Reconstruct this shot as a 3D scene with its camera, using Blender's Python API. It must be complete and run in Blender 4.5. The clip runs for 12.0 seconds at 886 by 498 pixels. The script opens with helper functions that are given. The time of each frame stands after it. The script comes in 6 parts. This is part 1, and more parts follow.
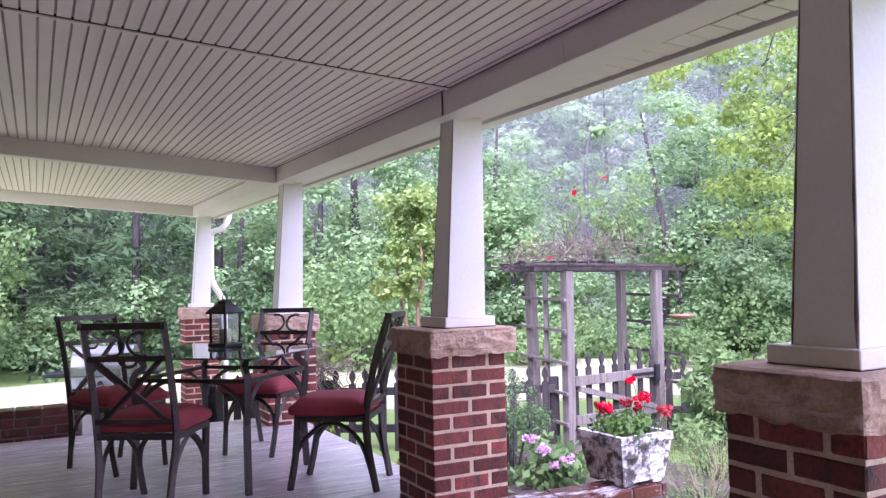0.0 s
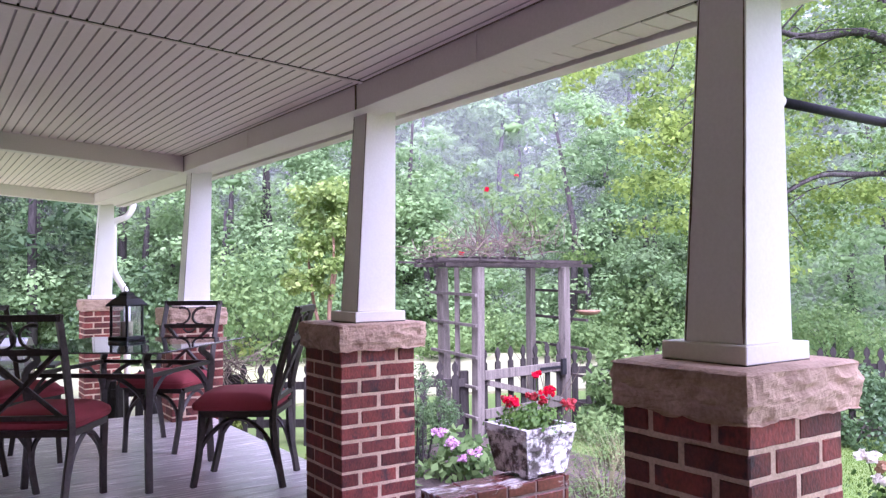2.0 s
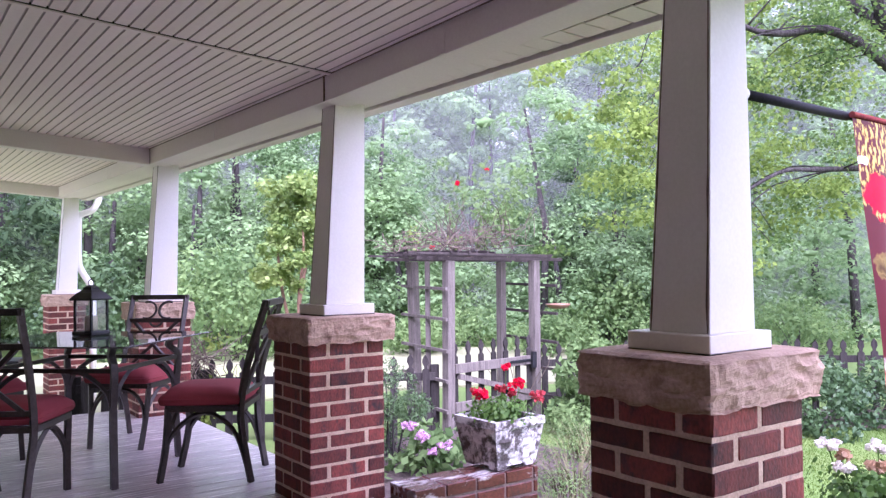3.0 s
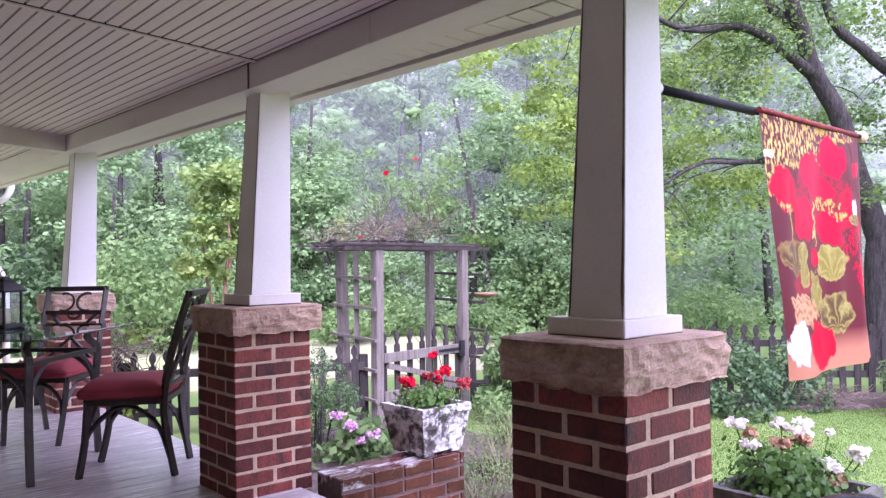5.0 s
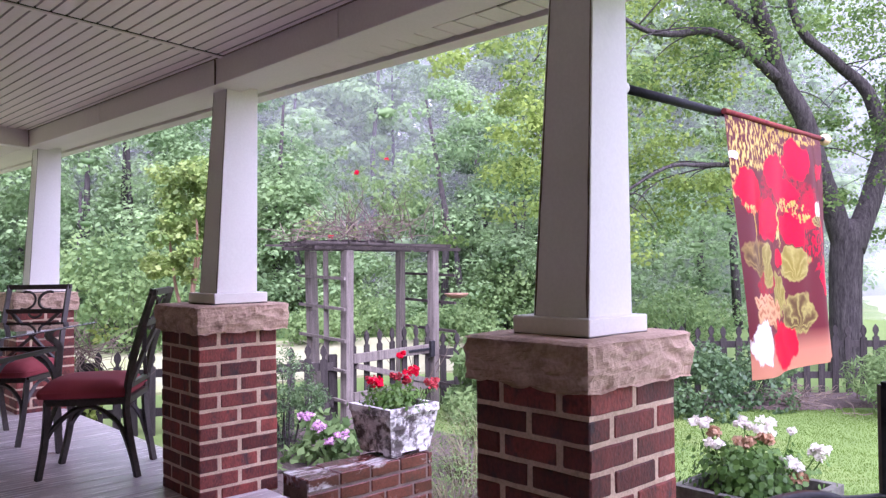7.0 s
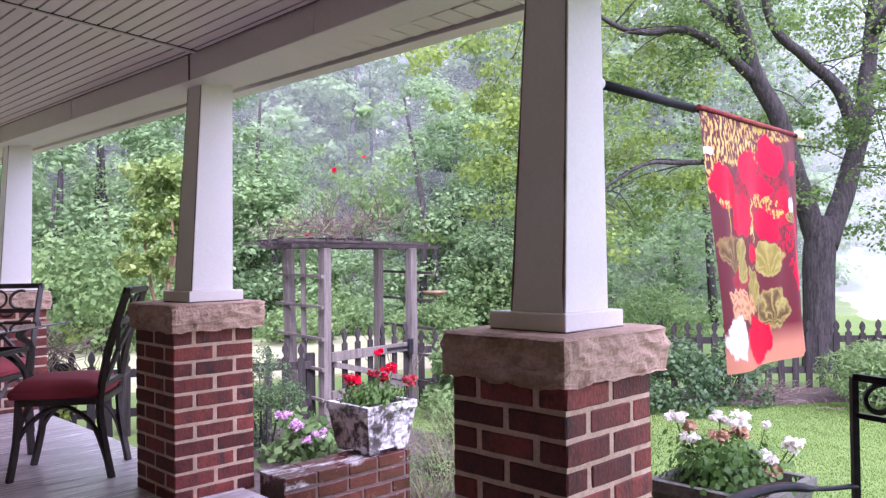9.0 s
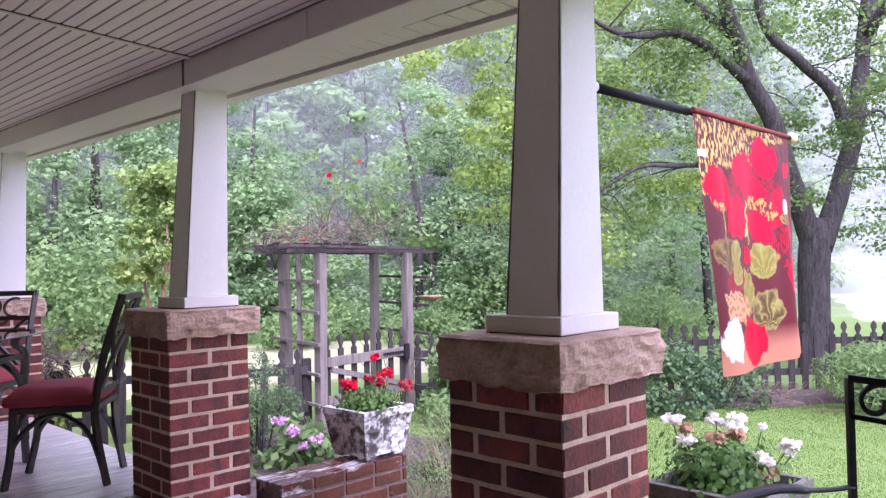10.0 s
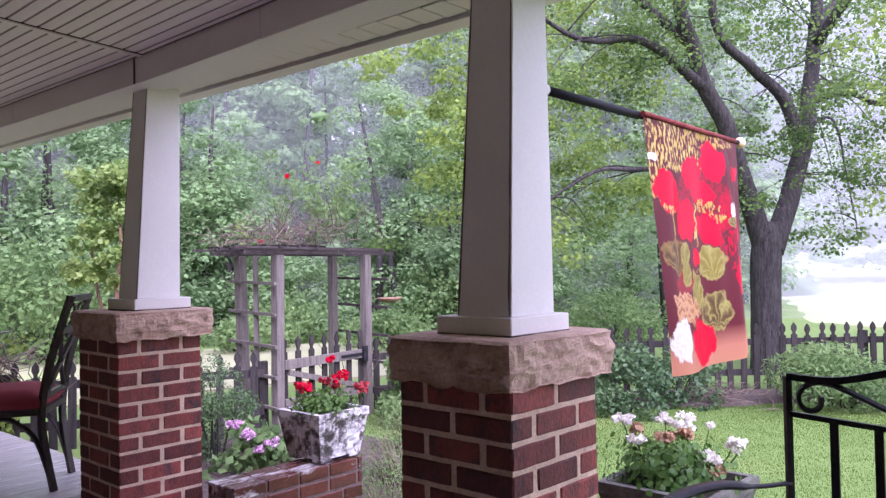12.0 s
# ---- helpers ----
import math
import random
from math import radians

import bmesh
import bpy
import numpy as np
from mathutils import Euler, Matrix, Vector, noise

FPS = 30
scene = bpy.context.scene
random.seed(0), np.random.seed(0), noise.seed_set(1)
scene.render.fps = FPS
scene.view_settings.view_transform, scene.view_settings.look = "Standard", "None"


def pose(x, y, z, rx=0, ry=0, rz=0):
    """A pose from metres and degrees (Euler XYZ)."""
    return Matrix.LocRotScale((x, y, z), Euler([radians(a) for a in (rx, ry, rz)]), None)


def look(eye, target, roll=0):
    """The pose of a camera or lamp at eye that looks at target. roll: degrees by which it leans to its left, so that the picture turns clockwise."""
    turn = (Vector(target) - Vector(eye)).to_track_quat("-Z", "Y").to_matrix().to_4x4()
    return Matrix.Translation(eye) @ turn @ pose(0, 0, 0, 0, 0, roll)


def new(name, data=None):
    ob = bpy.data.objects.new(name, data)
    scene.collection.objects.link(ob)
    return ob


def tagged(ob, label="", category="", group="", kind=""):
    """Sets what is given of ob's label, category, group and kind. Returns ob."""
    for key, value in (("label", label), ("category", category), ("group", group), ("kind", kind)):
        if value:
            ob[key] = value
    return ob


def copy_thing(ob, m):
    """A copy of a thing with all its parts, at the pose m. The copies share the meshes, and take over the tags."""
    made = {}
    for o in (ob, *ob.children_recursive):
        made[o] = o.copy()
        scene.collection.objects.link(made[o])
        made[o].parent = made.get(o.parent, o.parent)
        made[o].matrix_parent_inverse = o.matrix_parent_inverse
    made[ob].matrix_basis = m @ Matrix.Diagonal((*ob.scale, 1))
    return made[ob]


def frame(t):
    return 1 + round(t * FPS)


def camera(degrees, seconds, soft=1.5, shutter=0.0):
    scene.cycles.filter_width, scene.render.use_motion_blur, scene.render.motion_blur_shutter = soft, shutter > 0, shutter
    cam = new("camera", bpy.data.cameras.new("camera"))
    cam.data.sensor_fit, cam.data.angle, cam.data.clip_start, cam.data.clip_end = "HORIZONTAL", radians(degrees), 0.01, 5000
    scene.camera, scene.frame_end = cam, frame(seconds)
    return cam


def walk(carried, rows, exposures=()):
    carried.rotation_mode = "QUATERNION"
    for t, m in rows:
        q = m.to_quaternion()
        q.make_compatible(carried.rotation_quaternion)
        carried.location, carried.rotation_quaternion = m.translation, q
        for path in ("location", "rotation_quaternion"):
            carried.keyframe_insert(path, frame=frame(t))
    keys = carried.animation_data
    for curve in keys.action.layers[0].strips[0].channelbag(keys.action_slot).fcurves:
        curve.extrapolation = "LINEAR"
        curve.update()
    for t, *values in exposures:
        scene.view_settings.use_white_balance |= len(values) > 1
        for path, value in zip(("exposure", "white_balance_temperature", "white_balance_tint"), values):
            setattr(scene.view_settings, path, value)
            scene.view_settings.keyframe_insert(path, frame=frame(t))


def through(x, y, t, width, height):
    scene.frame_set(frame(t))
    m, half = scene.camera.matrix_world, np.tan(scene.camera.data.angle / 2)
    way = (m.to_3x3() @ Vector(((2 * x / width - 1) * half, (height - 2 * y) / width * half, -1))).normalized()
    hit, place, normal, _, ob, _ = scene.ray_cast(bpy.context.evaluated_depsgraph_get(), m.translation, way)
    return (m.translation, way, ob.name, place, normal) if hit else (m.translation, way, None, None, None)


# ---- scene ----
cam = camera(58.9, 12.0, soft=1.35)
PATH = [
    (0, (3.483, -1.824, 1.178), (1.71, -0.903, 1.268), -1.4),
    (0.5, (3.485, -1.83, 1.177), (1.739, -0.858, 1.261), -0.9),
    (1, (3.489, -1.826, 1.179), (1.761, -0.823, 1.262), -0.9),
    (1.5, (3.495, -1.822, 1.181), (1.795, -0.771, 1.258), -1.1),
    (2, (3.501, -1.816, 1.182), (1.838, -0.707, 1.253), -0.7),
    (2.5, (3.501, -1.812, 1.176), (1.862, -0.667, 1.242), -0.9),
    (3, (3.504, -1.802, 1.17), (1.882, -0.634, 1.227), -0.8),
    (3.5, (3.518, -1.8, 1.164), (1.923, -0.595, 1.208), -0.9),
    (5.3, (3.54, -1.807, 1.165), (2.036, -0.489, 1.195), -0.9),
    (5.5, (3.534, -1.782, 1.155), (2.034, -0.459, 1.186), -0.8),
    (6, (3.538, -1.782, 1.156), (2.053, -0.443, 1.188), -0.7),
    (6.5, (3.541, -1.781, 1.156), (2.067, -0.429, 1.189), -0.8),
    (7, (3.542, -1.78, 1.155), (2.075, -0.42, 1.186), -0.7),
    (9, (3.54, -1.769, 1.147), (2.111, -0.37, 1.173), -0.9),
    (9.5, (3.54, -1.768, 1.146), (2.117, -0.362, 1.181), -1.1),
    (10, (3.54, -1.765, 1.146), (2.119, -0.359, 1.183), -1.3),
    (10.5, (3.544, -1.763, 1.146), (2.129, -0.35, 1.192), -1.3),
    (11, (3.544, -1.753, 1.144), (2.144, -0.325, 1.193), -1.1),
    (11.5, (3.548, -1.746, 1.142), (2.169, -0.299, 1.189), -1.1),
    (12, (3.563, -1.746, 1.141), (2.213, -0.272, 1.182), -1.2),
]
EXPOSURES = [(0, 2.70, 5300, 51), (2.5, 2.68, 5300, 51), (3.5, 2.57, 5330, 51), (6.5, 2.43, 5420, 50), (9.5, 2.38, 5430, 49), (11, 2.30, 5430, 49), (12, 2.11, 5430, 49)]
walk(cam, [(t, look(eye, target, roll)) for t, eye, target, roll in PATH], EXPOSURES)

# world, sun and exposure
world = bpy.data.worlds.new("world")
scene.world = world
world.use_nodes = True
wn, wl = world.node_tree.nodes, world.node_tree.links
wbg = wn["Background"]
sky = wn.new("ShaderNodeTexSky")
sky.sky_type = "NISHITA"
sky.sun_disc = False
SUN_EL, SUN_ROT = radians(52), radians(112)
sky.sun_elevation, sky.sun_rotation = SUN_EL, SUN_ROT
sky.air_density, sky.dust_density, sky.ozone_density = 1.0, 1.5, 1.0
cloud = wn.new("ShaderNodeHueSaturation")
cloud.inputs["Saturation"].default_value = 0.12
wl.new(sky.outputs[0], cloud.inputs["Color"])
wl.new(cloud.outputs[0], wbg.inputs["Color"])
wbg.inputs["Strength"].default_value = 0.15

sun_data = bpy.data.lights.new("sun", "SUN")
sun_data.energy, sun_data.angle, sun_data.color = 1.3, radians(50), (1.0, 0.97, 0.93)
sun = new("sun", sun_data)
# the sky's sun stands at rotation from +y towards +x
sd = Vector((math.sin(SUN_ROT) * math.cos(SUN_EL), math.cos(SUN_ROT) * math.cos(SUN_EL), math.sin(SUN_EL)))
sun.matrix_world = look(sd * 60, (0, 0, 0))


# ---- materials ----
def mat(name, a, b, scale=8.0, rough=0.6, metal=0.0, bump=0.2, fine=90.0, stain=None, stain_scale=2.5,
        stain_at=0.62, random_value=0.0, island=0.0, stretch=(1, 1, 1), bump_dist=0.004, spec=0.5):
    """Two colours mixed by coarse and fine noise, an optional stain, relief, and a spread of value by piece."""
    m = bpy.data.materials.new(name)
    m.use_nodes = True
    n, l = m.node_tree.nodes, m.node_tree.links
    p = n["Principled BSDF"]
    p.inputs["Metallic"].default_value = metal
    p.inputs["Specular IOR Level"].default_value = spec
    geo = n.new("ShaderNodeNewGeometry")
    mp = n.new("ShaderNodeMapping")
    mp.inputs["Scale"].default_value = stretch
    l.new(geo.outputs["Position"], mp.inputs["Vector"])
    coarse, grain = n.new("ShaderNodeTexNoise"), n.new("ShaderNodeTexNoise")
    for t, s, d in ((coarse, scale, 5.0), (grain, fine, 3.0)):
        t.inputs["Scale"].default_value, t.inputs["Detail"].default_value = s, d
        l.new(mp.outputs[0], t.inputs["Vector"])
    both = n.new("ShaderNodeMath")
    both.operation = "MULTIPLY_ADD"
    both.inputs[1].default_value = 0.5
    l.new(grain.outputs["Fac"], both.inputs[0])
    half = n.new("ShaderNodeMath")
    half.operation = "MULTIPLY"
    half.inputs[1].default_value = 0.5
    l.new(coarse.outputs["Fac"], half.inputs[0])
    l.new(half.outputs[0], both.inputs[2])
    ramp = n.new("ShaderNodeValToRGB")
    ramp.color_ramp.elements[0].position, ramp.color_ramp.elements[1].position = 0.36, 0.64
    ramp.color_ramp.elements[0].color, ramp.color_ramp.elements[1].color = (*a, 1), (*b, 1)
    l.new(both.outputs[0], ramp.inputs["Fac"])
    col = ramp.outputs["Color"]
    if stain:
        st = n.new("ShaderNodeTexNoise")
        st.inputs["Scale"].default_value, st.inputs["Detail"].default_value, st.inputs["Roughness"].default_value = stain_scale, 8.0, 0.7
        l.new(mp.outputs[0], st.inputs["Vector"])
        edge = n.new("ShaderNodeMapRange")
        edge.inputs["From Min"].default_value, edge.inputs["From Max"].default_value = stain_at - 0.04, stain_at + 0.06
        l.new(st.outputs["Fac"], edge.inputs["Value"])
        mx = n.new("ShaderNodeMix")
        mx.data_type = "RGBA"
        l.new(edge.outputs[0], mx.inputs["Factor"])
        l.new(col, mx.inputs[6])
        mx.inputs[7].default_value = (*stain, 1)
        col = mx.outputs[2]
    if random_value or island:
        hsv = n.new("ShaderNodeHueSaturation")
        rng = n.new("ShaderNodeMapRange")
        if island:
            src = geo.outputs["Random Per Island"]
        else:
            src = n.new("ShaderNodeObjectInfo").outputs["Random"]
        k = random_value or island
        rng.inputs["To Min"].default_value, rng.inputs["To Max"].default_value = 1 - k, 1 + k
        l.new(src, rng.inputs["Value"])
        l.new(rng.outputs[0], hsv.inputs["Value"])
        l.new(col, hsv.inputs["Color"])
        col = hsv.outputs[0]
    l.new(col, p.inputs["Base Color"])
    rr = n.new("ShaderNodeMapRange")
    rr.inputs["To Min"].default_value, rr.inputs["To Max"].default_value = max(0.02, rough - 0.12), min(1, rough + 0.12)
    l.new(coarse.outputs["Fac"], rr.inputs["Value"])
    l.new(rr.outputs[0], p.inputs["Roughness"])
    if bump:
        bp = n.new("ShaderNodeBump")
        bp.inputs["Strength"].default_value, bp.inputs["Distance"].default_value = bump, bump_dist
        l.new(both.outputs[0], bp.inputs["Height"])
        l.new(bp.outputs[0], p.inputs["Normal"])
    return m


def leaf_mat(name, a, b, through=0.45, spread=0.35, tip=None, rough=0.45, patch=0.9):
    """Leaves: a colour by leaf, a translucent share and a weak gloss."""
    m = bpy.data.materials.new(name)
    m.use_nodes = True
    n, l = m.node_tree.nodes, m.node_tree.links
    p, out = n["Principled BSDF"], n["Material Output"]
    geo = n.new("ShaderNodeNewGeometry")
    big = n.new("ShaderNodeTexNoise")
    big.inputs["Scale"].default_value, big.inputs["Detail"].default_value = patch, 3.0
    l.new(geo.outputs["Position"], big.inputs["Vector"])
    add = n.new("ShaderNodeMath")
    add.operation = "MULTIPLY_ADD"
    add.inputs[1].default_value = spread
    l.new(geo.outputs["Random Per Island"], add.inputs[0])
    l.new(big.outputs["Fac"], add.inputs[2])
    ramp = n.new("ShaderNodeValToRGB")
    e = ramp.color_ramp.elements
    e[0].position, e[1].position = 0.35, 0.35 + 0.25 + spread
    e[0].color, e[1].color = (*a, 1), (*b, 1)
    if tip:
        x = e.new(0.97)
        x.color = (*tip, 1)
    l.new(add.outputs[0], ramp.inputs["Fac"])
    l.new(ramp.outputs["Color"], p.inputs["Base Color"])
    p.inputs["Roughness"].default_value = rough
    p.inputs["Specular IOR Level"].default_value = 0.3 if rough < 0.6 else 0.08
    tr = n.new("ShaderNodeBsdfTranslucent")
    l.new(ramp.outputs["Color"], tr.inputs["Color"])
    mix = n.new("ShaderNodeMixShader")
    mix.inputs[0].default_value = through
    l.new(p.outputs[0], mix.inputs[1])
    l.new(tr.outputs[0], mix.inputs[2])
    l.new(mix.outputs[0], out.inputs["Surface"])
    return m


M_WHITE = mat("white_paint", (0.80, 0.77, 0.71), (0.87, 0.84, 0.78), 3, 0.45, bump=0.08, stain=(0.5, 0.46, 0.42), stain_scale=6, stain_at=0.74)
M_BEAM = mat("beam_paint", (0.78, 0.705, 0.675), (0.85, 0.775, 0.745), 2, 0.5, bump=0.06, stain=(0.55, 0.49, 0.45), stain_scale=3, stain_at=0.7)
M_CEIL = mat("vinyl_ceiling", (0.88, 0.755, 0.715), (0.93, 0.805, 0.765), 1.5, 0.42, bump=0.05, fine=40)
M_GROOVE = mat("darker_groove", (0.50, 0.42, 0.40), (0.62, 0.53, 0.51), 6, 0.8, bump=0.05)
M_SEAL = mat("brown_caulk", (0.09, 0.06, 0.042), (0.24, 0.17, 0.125), 40, 0.8)
M_GAP = mat("dark_gap", (0.02, 0.018, 0.016), (0.05, 0.04, 0.035), 20, 0.9)
M_BRICK = mat("red_brick", (0.085, 0.020, 0.014), (0.245, 0.052, 0.036), 13, 0.72, bump=1.0, fine=95, stain=(0.045, 0.022, 0.022),
              stain_scale=8, stain_at=0.60, random_value=0.45, stretch=(1.2, 1.2, 0.7), bump_dist=0.006)
M_WALLBRICK = mat("wet_brick", (0.07, 0.02, 0.016), (0.15, 0.044, 0.032), 8, 0.25, bump=0.5, fine=110, stain=(0.05, 0.026, 0.024),
                  stain_scale=5, stain_at=0.6, random_value=0.3)
M_FLAKED = mat("flaked_brick", (0.07, 0.02, 0.016), (0.15, 0.044, 0.032), 8, 0.25, bump=0.5, fine=110, stain=(0.66, 0.63, 0.62),
               stain_scale=7, stain_at=0.55, random_value=0.2, stretch=(1.6, 0.5, 1))
M_MORTAR = mat("mortar", (0.48, 0.345, 0.23), (0.72, 0.545, 0.385), 14, 0.9, bump=0.9, fine=120, stain=(0.27, 0.20, 0.165), stain_scale=5, stain_at=0.64)
M_WETMORTAR = mat("wet_mortar", (0.10, 0.065, 0.055), (0.20, 0.14, 0.115), 14, 0.7, bump=0.9, fine=120)
M_STONE = mat("sandstone", (0.40, 0.265, 0.185), (0.62, 0.44, 0.325), 12, 0.85, bump=0.9, fine=85, stain=(0.25, 0.155, 0.11), stain_scale=4,
              stain_at=0.60, bump_dist=0.008)
M_DECK = mat("deck_boards", (0.50, 0.455, 0.445), (0.66, 0.605, 0.595), 5, 0.25, bump=0.22, fine=60, random_value=0.12, stretch=(9, 0.7, 1),
             stain=(0.31, 0.28, 0.29), stain_scale=1.6, stain_at=0.66)
M_IRON = mat("bronze_metal", (0.040, 0.032, 0.028), (0.078, 0.064, 0.056), 20, 0.42, metal=0.3, bump=0.1)
M_BLACK = mat("black_iron", (0.012, 0.012, 0.014), (0.03, 0.03, 0.033), 25, 0.4, metal=0.3, bump=0.1)
M_CUSHION = mat("red_cushion", (0.27, 0.035, 0.045), (0.37, 0.06, 0.07), 5, 0.85, bump=0.5, fine=420, bump_dist=0.001)
M_GREYWOOD = mat("weathered_wood", (0.09, 0.078, 0.066), (0.20, 0.176, 0.152), 5, 0.85, bump=0.7, fine=60, stretch=(8, 8, 0.6),
                 stain=(0.06, 0.05, 0.046), stain_scale=3, stain_at=0.62, spec=0.15)
M_PICKET = mat("picket_wood", (0.02, 0.018, 0.0165), (0.06, 0.053, 0.048), 6, 0.85, bump=0.6, fine=60, stretch=(6, 6, 0.6), random_value=0.25, spec=0.08)
M_DARKWOOD = mat("dark_lath", (0.024, 0.02, 0.018), (0.072, 0.06, 0.054), 8, 0.8, bump=0.6, random_value=0.25, spec=0.1)
M_BARK = mat("bark", (0.030, 0.027, 0.026), (0.105, 0.094, 0.088), 7, 0.95, bump=1.0, fine=26, stretch=(4, 4, 0.5), bump_dist=0.05, spec=0.08)
M_SMOOTHBARK = mat("smooth_bark", (0.22, 0.12, 0.07), (0.36, 0.22, 0.14), 6, 0.7, bump=0.3, stretch=(3, 3, 0.5))
M_TWIG = mat("dry_twigs", (0.075, 0.055, 0.04), (0.18, 0.137, 0.10), 10, 0.9, island=0.3)
M_STRAW = mat("dry_grass", (0.07, 0.078, 0.028), (0.165, 0.15, 0.07), 4, 0.9, island=0.35)
M_SOIL = mat("soil", (0.035, 0.025, 0.018), (0.09, 0.065, 0.048), 18, 0.95, bump=1.0, fine=60, bump_dist=0.02)
M_MULCH = mat("mulch", (0.04, 0.028, 0.023), (0.115, 0.084, 0.07), 14, 0.95, bump=1.0, fine=50, bump_dist=0.03)
M_LAWN = mat("lawn", (0.085, 0.15, 0.026), (0.125, 0.20, 0.038), 1.2, 0.9, bump=0.5, fine=35, stain=(0.15, 0.20, 0.05), stain_scale=0.35,
             stain_at=0.56, bump_dist=0.02)
M_DRYLAWN = mat("dry_lawn", (0.22, 0.23, 0.115), (0.31, 0.31, 0.175), 1.5, 0.9, bump=0.5, fine=40, stain=(0.25, 0.30, 0.11), stain_scale=0.5, stain_at=0.58, bump_dist=0.02)
# pale distant grass, its colour lightened further for the white haze there
M_HAZYFIELD = mat("hazy_field", (0.24, 0.29, 0.13), (0.34, 0.37, 0.20), 0.3, 0.9, bump=0.4, fine=8)
M_GRASS = leaf_mat("grass_blades", (0.095, 0.165, 0.026), (0.135, 0.212, 0.036), 0.55, 0.2, rough=0.9)
M_MAPLE = leaf_mat("maple_leaves", (0.05, 0.108, 0.034), (0.21, 0.315, 0.082), 0.52, 0.4, rough=0.65, patch=0.6)
# same maple leaves in a brighter lime: light from behind put into the colour
M_BACKLITMAPLE = leaf_mat("backlit_maple_leaves", (0.125, 0.205, 0.045), (0.345, 0.455, 0.105), 0.55, 0.4, rough=0.65)
# woods leaves are coloured paler than leaves, haze mixed into the green
M_WOODS = leaf_mat("hazed_woods_leaves", (0.115, 0.205, 0.09), (0.33, 0.475, 0.21), 0.54, 0.2, rough=0.9, patch=0.28)
M_PINE = leaf_mat("pine_foliage", (0.05, 0.095, 0.045), (0.13, 0.20, 0.085), 0.4, 0.15, rough=0.9, patch=0.33)
M_BUSH = leaf_mat("bush_leaves", (0.09, 0.168, 0.058), (0.245, 0.36, 0.13), 0.48, 0.3, rough=0.65)
M_DARKBUSH = leaf_mat("dark_bush_leaves", (0.045, 0.095, 0.04), (0.12, 0.20, 0.075), 0.4, 0.4)
M_LIME = leaf_mat("lime_leaves", (0.13, 0.21, 0.035), (0.30, 0.38, 0.08), 0.5, 0.4)
M_CRAPE = leaf_mat("crape_leaves", (0.13, 0.23, 0.055), (0.37, 0.47, 0.13), 0.5, 0.4, patch=1.6)
M_GERANIUM = leaf_mat("geranium_leaves", (0.05, 0.13, 0.025), (0.15, 0.28, 0.06), 0.4, 0.4)
M_RED = leaf_mat("red_petals", (0.58, 0.006, 0.018), (0.80, 0.014, 0.055), 0.4, 0.5, rough=0.7)
M_DRYRED = leaf_mat("faded_petals", (0.36, 0.02, 0.03), (0.56, 0.08, 0.09), 0.3, 0.5)
M_WHITEP = leaf_mat("white_petals", (0.84, 0.82, 0.74), (0.92, 0.90, 0.82), 0.35, 0.5, rough=0.7)
M_TANP = leaf_mat("withered_petals", (0.42, 0.24, 0.12), (0.62, 0.42, 0.27), 0.3, 0.5)
M_PINK = leaf_mat("pink_petals", (0.56, 0.30, 0.50), (0.74, 0.48, 0.66), 0.3, 0.5)
M_POT = mat("weathered_pot", (0.62, 0.60, 0.59), (0.78, 0.76, 0.75), 12, 0.8, bump=0.8, fine=60, stain=(0.10, 0.085, 0.08), stain_scale=13,
            stain_at=0.49, bump_dist=0.012)
M_GREYPOT = mat("grey_pot", (0.07, 0.06, 0.055), (0.15, 0.16, 0.12), 10, 0.8, bump=0.7, fine=60, stain=(0.30, 0.28, 0.27), stain_scale=6, stain_at=0.66)
M_STEEL = mat("grill_steel", (0.36, 0.36, 0.38), (0.50, 0.50, 0.52), 6, 0.3, metal=0.85, bump=0.04)
M_CANDLE = mat("candle_wax", (0.62, 0.50, 0.33), (0.72, 0.60, 0.42), 9, 0.5, bump=0.05)
M_POLE = mat("pole_black", (0.008, 0.008, 0.010), (0.02, 0.02, 0.024), 25, 0.6, bump=0.05, spec=0.1)
M_GOLD = mat("gold_knob", (0.55, 0.40, 0.20), (0.68, 0.52, 0.30), 20, 0.35, bump=0.05)
# tone of the unseen walls, picked for how much light they bounce inside
M_UNSEENWALL = mat("unseen_wall", (0.18, 0.115, 0.09), (0.27, 0.18, 0.145), 5, 0.8, bump=0.2)


def glass_mat(name, tint, rough=0.02, opacity=0.0):
    m = bpy.data.materials.new(name)
    m.use_nodes = True
    n, l = m.node_tree.nodes, m.node_tree.links
    p, out = n["Principled BSDF"], n["Material Output"]
    p.inputs["Base Color"].default_value = (*tint, 1)
    p.inputs["Roughness"].default_value = rough
    tr = n.new("ShaderNodeBsdfTransparent")
    tr.inputs["Color"].default_value = (*tint, 1)
    gl = n.new("ShaderNodeBsdfGlossy")
    gl.inputs["Roughness"].default_value = rough
    lw = n.new("ShaderNodeLayerWeight")
    lw.inputs["Blend"].default_value = 0.5
    pw = n.new("ShaderNodeMath")
    pw.operation = "POWER"
    pw.inputs[1].default_value = 3.0
    l.new(lw.outputs["Facing"], pw.inputs[0])
    fr = n.new("ShaderNodeMapRange")
    fr.inputs["To Min"].default_value, fr.inputs["To Max"].default_value = 0.05, 0.92
    l.new(pw.outputs[0], fr.inputs["Value"])
    mix = n.new("ShaderNodeMixShader")
    l.new(fr.outputs[0], mix.inputs[0])
    l.new(tr.outputs[0], mix.inputs[1])
    l.new(gl.outputs[0], mix.inputs[2])
    l.new(mix.outputs[0], out.inputs["Surface"])
    return m


M_GLASS = glass_mat("table_glass", (0.52, 0.58, 0.60))
